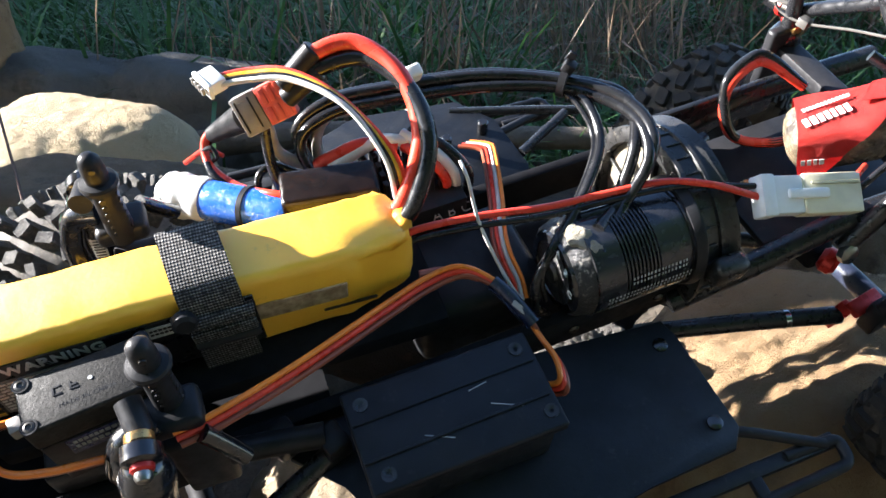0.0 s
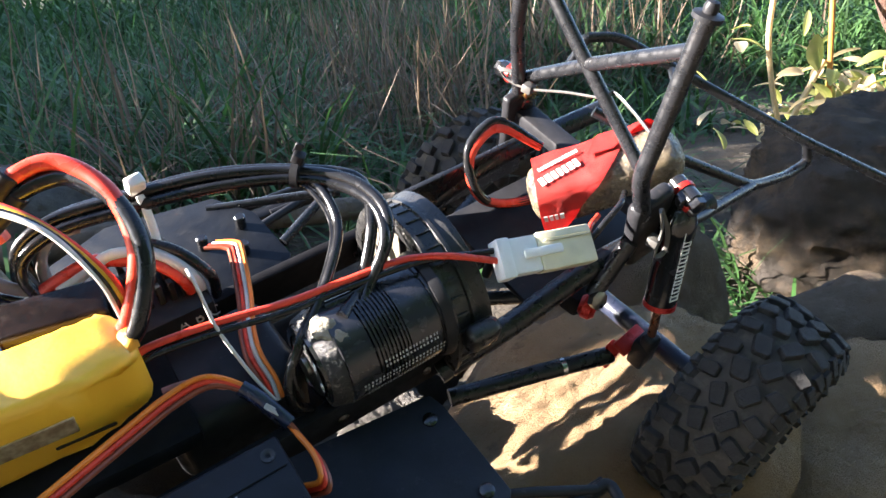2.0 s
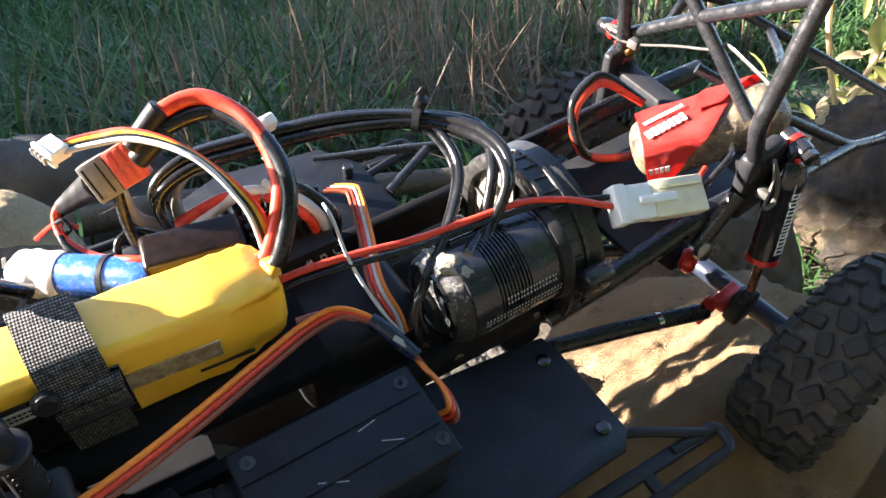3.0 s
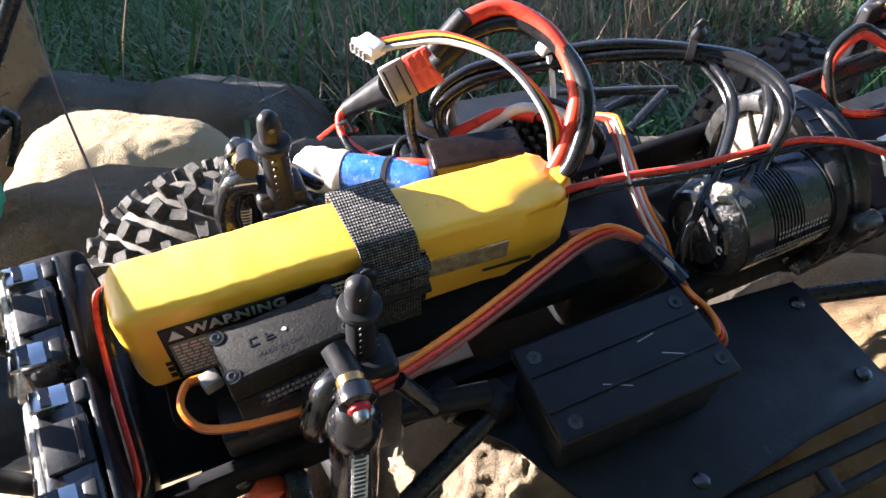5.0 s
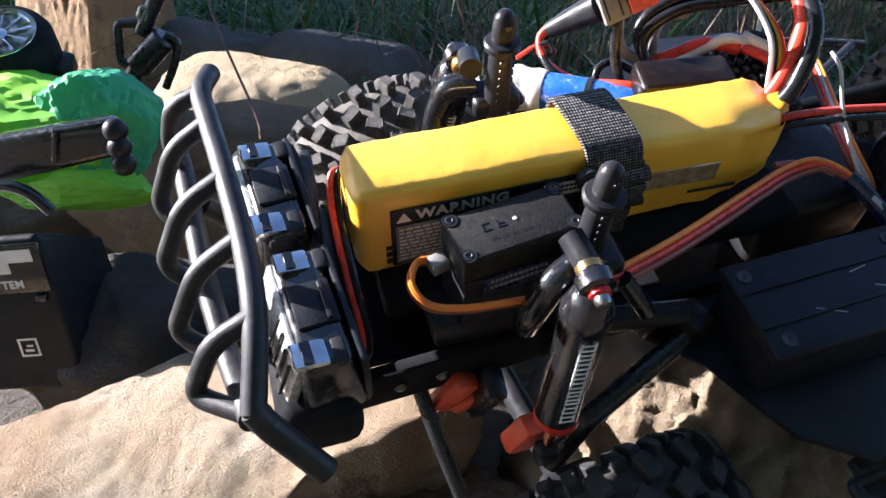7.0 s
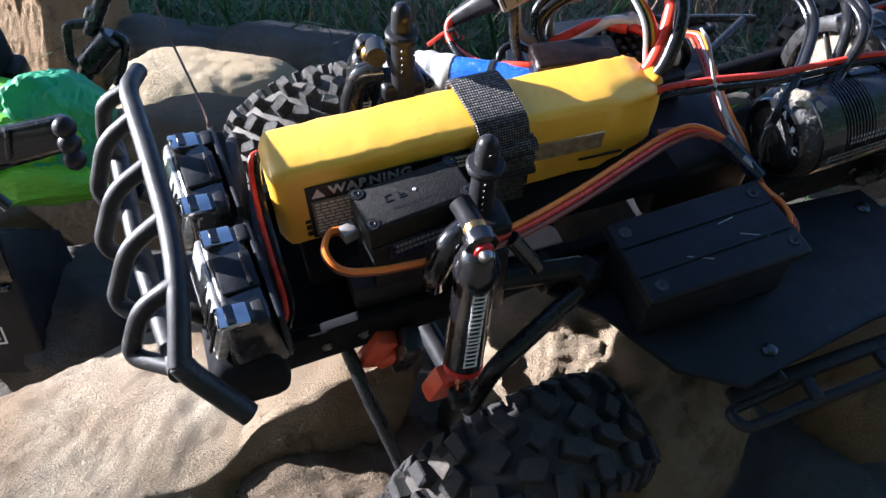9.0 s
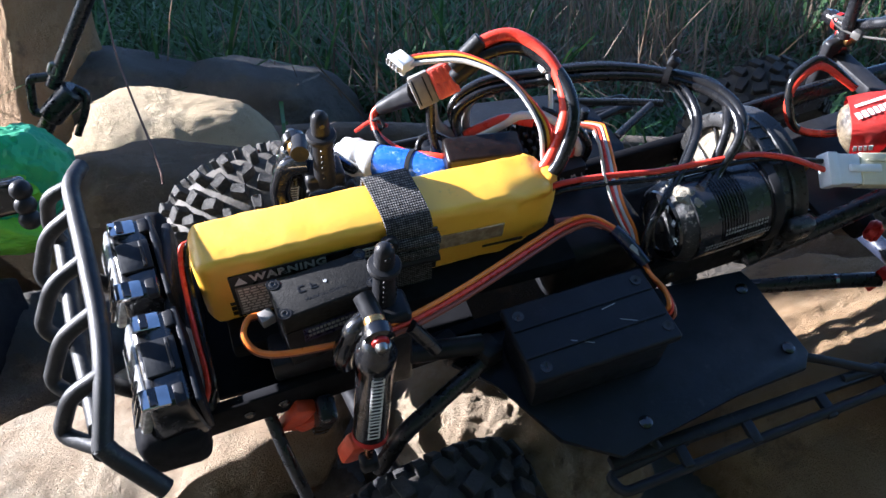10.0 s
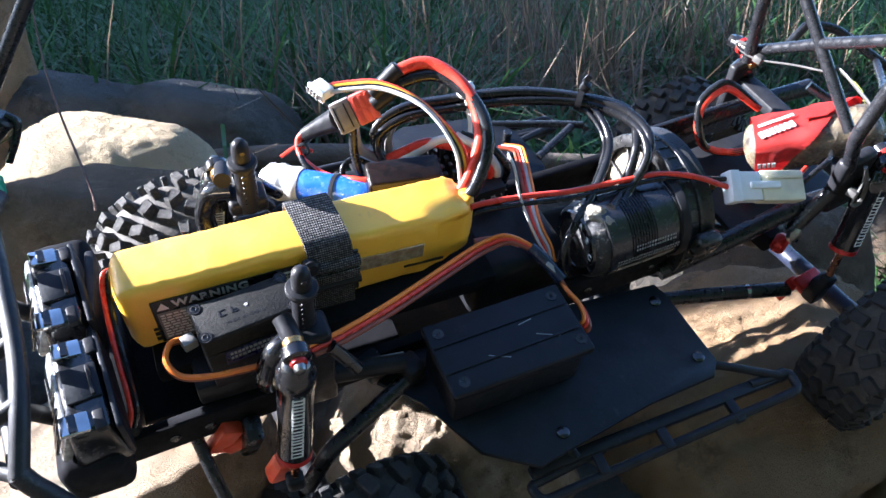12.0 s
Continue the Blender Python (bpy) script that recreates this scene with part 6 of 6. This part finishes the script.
cable_tie("grey_zip_tie", "grey zip tie looped round the cage and strung across", [(0.2910, 0.0560, -0.0300), (0.2860, 0.0640, -0.0310), (0.2880, 0.0600, -0.0350), (0.2905, 0.0480, -0.0330), (0.2940, 0.0270, -0.0220), (0.2965, 0.0085, -0.0130), (0.3010, 0.0070, -0.0110), (0.2990, -0.0080, -0.0105), (0.2900, -0.0290, -0.0060)], head=(0.2905, 0.0480, -0.0325))
cable_tie("grey_zip_tie", "grey zip tie hanging in a loop from the tower", [(0.2900, -0.0420, -0.0330), (0.2930, -0.0440, -0.0440), (0.2900, -0.0470, -0.0550), (0.2960, -0.0470, -0.0560), (0.2975, -0.0440, -0.0470), (0.2930, -0.0400, -0.0350)], head=(0.291, -0.0435, -0.050))


# ---- things beside the truck ----
def case_box():
    m = pose(-0.357, 0.380, 0.070, 0, -7, 2)
    b = thing("black_case", "small black plastic case with white print on the rock", "case", m)
    bm = block((0, 0, 0), (0.070, 0.070, 0.092), (0, 0, 0), 0.004, 3)
    for v in bm.verts:
        if v.co.y > 0 and v.co.z > 0:
            v.co.z -= 0.026
            v.co.x -= 0.004
    part("case_body", bm, M_PLATE, b)
    part("lid_band", block((0, -0.0352, 0.0285), (0.0705, 0.003, 0.028), (0, 0, 0), 0.0012, 2), M_GLOSS, b, "glossy black lid edge")
    part("latch", block((0.029, -0.0366, 0.0115), (0.006, 0.004, 0.004), (0, 0, 0), 0.001, 2), M_GLOSS, b)
    part("printing", bars([(0, 0, 0.024, 0.007), (0.0, -0.006, 0.010, 0.006)], pose(0.007, -0.0370, 0.0325, 90, 0, 0)), M_WHITE_INK, b, "white print as plain bars")
    part("lettering", text_mesh("TEM", 0.0062, pose(0.0095, -0.0370, 0.0180, 90, 0, 0), 0.0001, 1.1, 0.0002), M_WHITE_INK, b, "white capital letters")
    part("compliance_mark", bars([(0, 0, 0.011, 0.0012), (0, 0.010, 0.011, 0.0012), (0, 0, 0.0012, 0.011), (0.010, 0, 0.0012, 0.011), (0.003, 0.003, 0.005, 0.0015), (0.0045, 0.006, 0.0035, 0.0012)], pose(0.006, -0.0354, -0.024, 90, 0, 0)), M_WHITE_INK, b, "white printed mark as plain bars")
    part("case_foot", lathe([(0, 0.003), (0.003, 0.003)], (0.029, -0.034, -0.0475), (0.029, -0.034, -0.04), 12), M_SCREW, b)


case_box()


def crumpled(c, size, seed, level=5):
    """A crumpled sack of stiff film: flat facets of many sizes meeting in sharp creases."""
    rn = random.Random(seed)
    planes = []
    for i in range(26):
        n = Vector((rn.gauss(0, 1), rn.gauss(0, 1), rn.gauss(0, 1))).normalized()
        planes.append((n, rn.uniform(0.80, 0.99)))
    bm = bmesh.new()
    bmesh.ops.create_icosphere(bm, subdivisions=level, radius=1)
    for v in bm.verts:
        d = v.co.normalized()
        r = min([1.12] + [h / max(0.15, d.dot(n)) for n, h in planes if d.dot(n) > 0.15])
        r += 0.07 * abs(noise.noise(d * 3.1 + V(seed, 0, 0))) - 0.05 * abs(noise.noise(d * 7.3 + V(0, seed, 0))) - 0.045 * abs(noise.noise(d * 15 + V(seed, seed, 0)))
        v.co = V(c[0] + d.x * size[0] * r, c[1] + d.y * size[1] * r, c[2] + d.z * size[2] * r)
    return bm


def green_bundle():
    g = thing("green_wrapped_bundle", "crumpled lime green plastic wrap round a black tool", "plastic bag", pose(-0.378, 0.450, 0.150))
    part("wrap", crumpled((-0.022, 0.000, -0.004), (0.088, 0.056, 0.038), 4), M_GREEN, g, "lime green crinkled plastic film", 14)
    part("wrap_fold", crumpled((0.036, 0.006, 0.002), (0.040, 0.046, 0.040), 9), M_TEAL, g, "blue-green translucent film fold", 14)
    part("wrap_flap", crumpled((0.030, -0.022, -0.030), (0.050, 0.030, 0.016), 15), M_GREEN, g, "lower lime green film flap", 14)

    def taper(v):
        return V(v.x, v.y, v.z * (1.25 if v.x < 0 else 0.92))
    part("black_arm", block((0.040, -0.074, 0.006), (0.100, 0.016, 0.022), (0, -13, 0), 0.004, 3, shape=taper), M_GLOSS, g, "glossy black tapered handle")
    part("arm_rib", block((0.058, -0.083, 0.012), (0.003, 0.003, 0.018), (0, 10, 0), 0.001, 2), M_GLOSS, g)
    for x, z in ((0.0900, 0.0210), (0.0910, 0.0120), (0.0920, 0.0030)):
        bm = bmesh.new()
        bmesh.ops.create_uvsphere(bm, u_segments=18, v_segments=12, radius=0.0064)
        bmesh.ops.transform(bm, matrix=pose(x, -0.080, z), verts=bm.verts)
        part("ball_grip", bm, M_PLASTIC, g, "black rubber ball")
    part("hook", tube([(0.010, -0.088, -0.014), (0.030, -0.092, -0.008), (0.044, -0.092, -0.011), (0.054, -0.090, -0.022)], 0.0034, 10), M_GLOSS, g)


green_bundle()


def loose_wheel():
    w = thing("model_car_wheel", "small black model car wheel with silver spoked rim", "model wheel", pose(-0.420, 0.499, 0.172, 32, 8, 0))
    part("tyre", lathe([(0.000, 0.024), (0.002, 0.030), (0.006, 0.0325), (0.028, 0.0325), (0.033, 0.030), (0.036, 0.0245), (0.034, 0.0225), (0.020, 0.0225)], (0, 0, 0), (0, 0, 1), 48), M_MATTE, w, "smooth black rubber tyre")
    part("rim", lathe([(0.0345, 0.0245), (0.0362, 0.0238), (0.0362, 0.0210), (0.0330, 0.0205), (0.026, 0.0215)], (0, 0, 0), (0, 0, 1), 48), M_CHROME, w, "silver rim ring")
    part("disc", lathe([(0.026, 0.003), (0.026, 0.0214), (0.028, 0.0214)], (0, 0, 0), (0, 0, 1), 40), M_LABEL_BLACK, w)
    part("hub", lathe([(0.026, 0.007), (0.034, 0.0065), (0.035, 0.005), (0.036, 0.002)], (0, 0, 0), (0, 0, 1), 24), M_CHROME, w)
    for k in range(10):
        a = 36 * k
        part("spoke", block((0.0135 * math.cos(radians(a)), 0.0135 * math.sin(radians(a)), 0.0335), (0.0160, 0.0026, 0.0022), (0, 0, a), 0.0006, 2), M_CHROME, w)
    part("side_lug", block((0.0335, 0.004, 0.010), (0.012, 0.020, 0.014), (0, 0, 0), 0.003, 2), M_PLASTIC, w)


loose_wheel()


def clamp():
    c = thing("clamp_bracket", "blue-black metal clamp with a silver wire bail", "clamp", pose(-0.345, 0.540, 0.190))
    part("tube", rod([(-0.003, 0, 0.006), (0.021, 0, 0.048), (0.046, 0.004, 0.095)], 0.0058, 16), M_STEEL_TUBE, c)
    part("frame", rod([(-0.002, 0, 0.014), (-0.020, 0, 0.012), (-0.022, 0, -0.014), (-0.006, 0, -0.018)], 0.0036, 12, 0.004), M_STEEL_TUBE, c)
    part("barrel", cyl((-0.009, -0.002, -0.018), (0.015, -0.002, 0.005), 0.0095, 22, 0.002), M_STEEL_TUBE, c)
    part("bail", rod([(0.015, -0.002, 0.006), (0.0235, 0, 0.001), (0.019, 0, -0.014), (0.010, 0, -0.032)], 0.0030, 10, 0.005), M_STEEL_TUBE, c)
    part("ring", rod([(-0.002, -0.004, 0.018), (0.001, -0.004, 0.025), (0.006, -0.004, 0.022), (0.003, -0.004, 0.015), (-0.002, -0.004, 0.018)], 0.0018, 10, 0.002), M_SCREW, c, "silver wire ring")
    part("stem", rod([(-0.006, 0, -0.012), (-0.030, 0.004, -0.050), (-0.036, 0.006, -0.110)], 0.0065, 12, 0.02), M_STEEL_TUBE, c)


clamp()
single("dry_stalk", tube([(-0.352, 0.66, 0.268), (-0.314, 0.585, 0.212), (-0.252, 0.484, 0.157), (-0.244, 0.47, 0.142)], 0.0010, 8, taper=lambda t: 0.7 + 0.4 * t), M_BARK, "thin reddish brown dry stalk leaning on a boulder", "stalk", Matrix())
single("fallen_log", tube([(-0.55, 0.84, 0.02), (-0.2, 0.86, 0.075), (0.15, 0.88, 0.065), (0.45, 0.92, 0.05)], 0.017, 16, taper=lambda t: 1.1 - 0.5 * t), M_LOG, "weathered grey branch lying behind the truck", "log", Matrix())


def leaf(L, W, sag):
    bm = bmesh.new()
    rows = []
    for k in range(8):
        t = k / 7
        w = W * math.sin(math.pi * min(0.98, t * 0.92 + 0.05)) ** 0.8
        z = -sag * L * t * t
        rows.append([bm.verts.new((L * t, y, z + abs(y) * 0.35)) for y in (-w, -w * 0.5, 0, w * 0.5, w)])
    for a, b in zip(rows, rows[1:]):
        for k in range(4):
            bm.faces.new((a[k], a[k + 1], b[k + 1], b[k]))
    return bm


def shrub():
    s = thing("shrub", "sunlit shrub with broad yellow-green leaves and red-brown stem", "shrub", pose(0.86, 1.08, 0.02))
    part("stem", tube([(0.26, 0.10, -0.05), (0.20, 0.06, 0.10), (0.11, 0.0, 0.17), (0.05, -0.02, 0.26)], 0.020, 14, taper=lambda t: 1.2 - 0.5 * t), M_BARK, s)
    part("stem", tube([(0.02, 0, -0.02), (0.012, 0.0, 0.10), (0.0, 0, 0.30)], 0.0042, 10), M_CANE, s, "thin orange upright cane")
    part("stem", tube([(-0.075, 0.0, -0.02), (-0.03, 0.0, 0.06), (0.0, 0.0, 0.115)], 0.0045, 10), M_PALE_LEAF, s, "pale slanting dead stem")
    part("stem", tube([(-0.07, 0.0, 0.03), (-0.085, 0.0, 0.09), (-0.095, 0, 0.16), (-0.09, 0, 0.22)], 0.0042, 10), M_PALE_LEAF, s, "pale dead stem")
    rn = random.Random(12)
    shapes = [leaf(rn.uniform(0.032, 0.058), rn.uniform(0.006, 0.011), rn.uniform(0.1, 0.5)) for k in range(6)]
    meshes = {}
    for i in range(170):
        pale = rn.random() < 0.5
        key = (i % 6, pale)
        x, z = rn.gauss(0.07, 0.10), abs(rn.gauss(0.0, 0.055)) - 0.01
        y = rn.uniform(-0.06, 0.10)
        if key not in meshes:
            lf = part("leaf", shapes[i % 6].copy(), M_PALE_LEAF if pale else M_LEAF, s)
            meshes[key] = lf.data
        else:
            lf = new("leaf", meshes[key])
            lf.parent = s
        lf.matrix_basis = pose(x, y, z, rn.uniform(-50, 50), rn.uniform(-75, 10), rn.uniform(0, 360))
    for x, y, z, rx, ry, rz in ((-0.045, -0.05, 0.11, 60, -70, 200), (0.06, -0.07, 0.02, 30, -10, 10)):
        lf = part("leaf", leaf(0.060, 0.013, 0.2), M_LEAF, s)
        lf.matrix_basis = pose(x, y, z, rx, ry, rz)
    for x, y, z, rx, ry, rz in ((0.10, -0.05, 0.165, 30, 40, 180), (0.14, -0.03, 0.19, -20, 60, 200)):
        lf = part("dead_leaf", leaf(0.09, 0.022, 0.6), M_BARK, s, "curled red-brown dead leaf")
        lf.matrix_basis = pose(x, y, z, rx, ry, rz)
    lf = part("dead_leaf", leaf(0.075, 0.012, 0.1), M_PALE_LEAF, s, "pale fallen leaf")
    lf.matrix_basis = pose(-0.17, -0.10, 0.035, 70, 0, 0)


shrub()


def shade_tree(c, seed, height, spread, low=0.06, thick=0.12):
    """An unseen tree added to block light: trunk, limbs and a ragged crown of leaf sprays from the height low upwards.
    """
    rn = random.Random(seed)
    t = thing("tree", "added leafy tree out of view that blocks light", "tree", pose(*c))
    part("trunk", tube([(0, 0, -0.2), (0.05, 0.02, height * 0.35), (-0.05, 0.0, height * 0.75)], thick, 16, taper=lambda k: 1.2 - 0.5 * k), M_BARK, t)
    verts, faces = [], []
    for i in range(9):
        a, h = rn.uniform(0, 6.28), height * rn.uniform(low + 0.09, 0.8)
        e = V(math.cos(a) * spread * 0.7, math.sin(a) * spread * 0.7, h + height * 0.15)
        part("limb", tube([(0, 0, h), tuple(e * 0.5 + V(0, 0, h * 0.5 + 0.1)), tuple(e)], 0.035, 8, taper=lambda k: 1.2 - k), M_BARK, t)
    for i in range(5200):
        a, r = rn.uniform(0, 6.28), spread * rn.random() ** 0.5
        z = height * (low + (1 - low) * rn.random())
        lump = noise.noise(V(math.cos(a) * r * 1.4, math.sin(a) * r * 1.4, z * 1.4 + seed))
        if lump < -0.22:
            continue
        p = V(math.cos(a) * r, math.sin(a) * r, z)
        u = V(rn.gauss(0, 1), rn.gauss(0, 1), rn.gauss(0, 1)).normalized() * rn.uniform(0.08, 0.15)
        w = u.orthogonal().normalized() * rn.uniform(0.05, 0.09)
        b = len(verts)
        verts += [p - u, p + w, p + u, p - w]
        faces.append((b, b + 1, b + 2, b + 3))
    me = bpy.data.meshes.new("crown")
    me.from_pydata([tuple(v) for v in verts], [], faces)
    me.materials.append(M_GRASS)
    cr = new("crown", me)
    cr.parent = t


# Added trees out of view, placed to keep light off the grass and boulders.
shade_tree((-4.56, 2.74, 0.0), 3, 2.15, 1.2)
shade_tree((-3.0, 0.918, 0.0), 5, 4.6, 1.0, 0.62, 0.092)
shade_tree((-4.0, 1.41, 0.0), 21, 2.68, 0.20, 0.78, 0.028)
shade_tree((-5.38, 4.51, 0.0), 8, 3.4, 1.6)
shade_tree((-4.96, 7.10, 0.0), 6, 3.9, 1.7)
shade_tree((-2.2, -3.0, 0.0), 11, 4.2, 1.6)
shade_tree((0.8, -3.2, 0.0), 12, 4.5, 1.7)
shade_tree((3.6, -2.4, 0.0), 14, 4.2, 1.7)


def stalk_clump(c, seed, n, h, spread, material, label):
    s = thing("stalk_clump", label, "dry stalks", pose(*c))
    rn = random.Random(seed)
    for i in range(n):
        x, y = rn.gauss(0, spread), rn.gauss(0, spread)
        lx, ly = rn.gauss(0, 0.09), rn.gauss(0, 0.09)
        hh = h * rn.uniform(0.6, 1.1)
        part("stalk", tube([(x, y, -0.03), (x + lx * 0.4, y + ly * 0.4, hh * 0.5), (x + lx, y + ly, hh)], rn.uniform(0.001, 0.0022), 6, 4, taper=lambda k: 1.1 - 0.6 * k), material, s)


stalk_clump((0.205, 1.28, 0.0), 4, 9, 0.30, 0.035, M_DRY, "clump of dry brown stalks standing in the grass")
stalk_clump((-0.30, 1.28, 0.0), 7, 2, 0.60, 0.006, M_LOG, "dark upright woody stem in the grass")
stalk_clump((0.30, 1.30, 0.0), 9, 14, 0.28, 0.08, M_DRY, "clump of dry brown stalks standing in the grass")
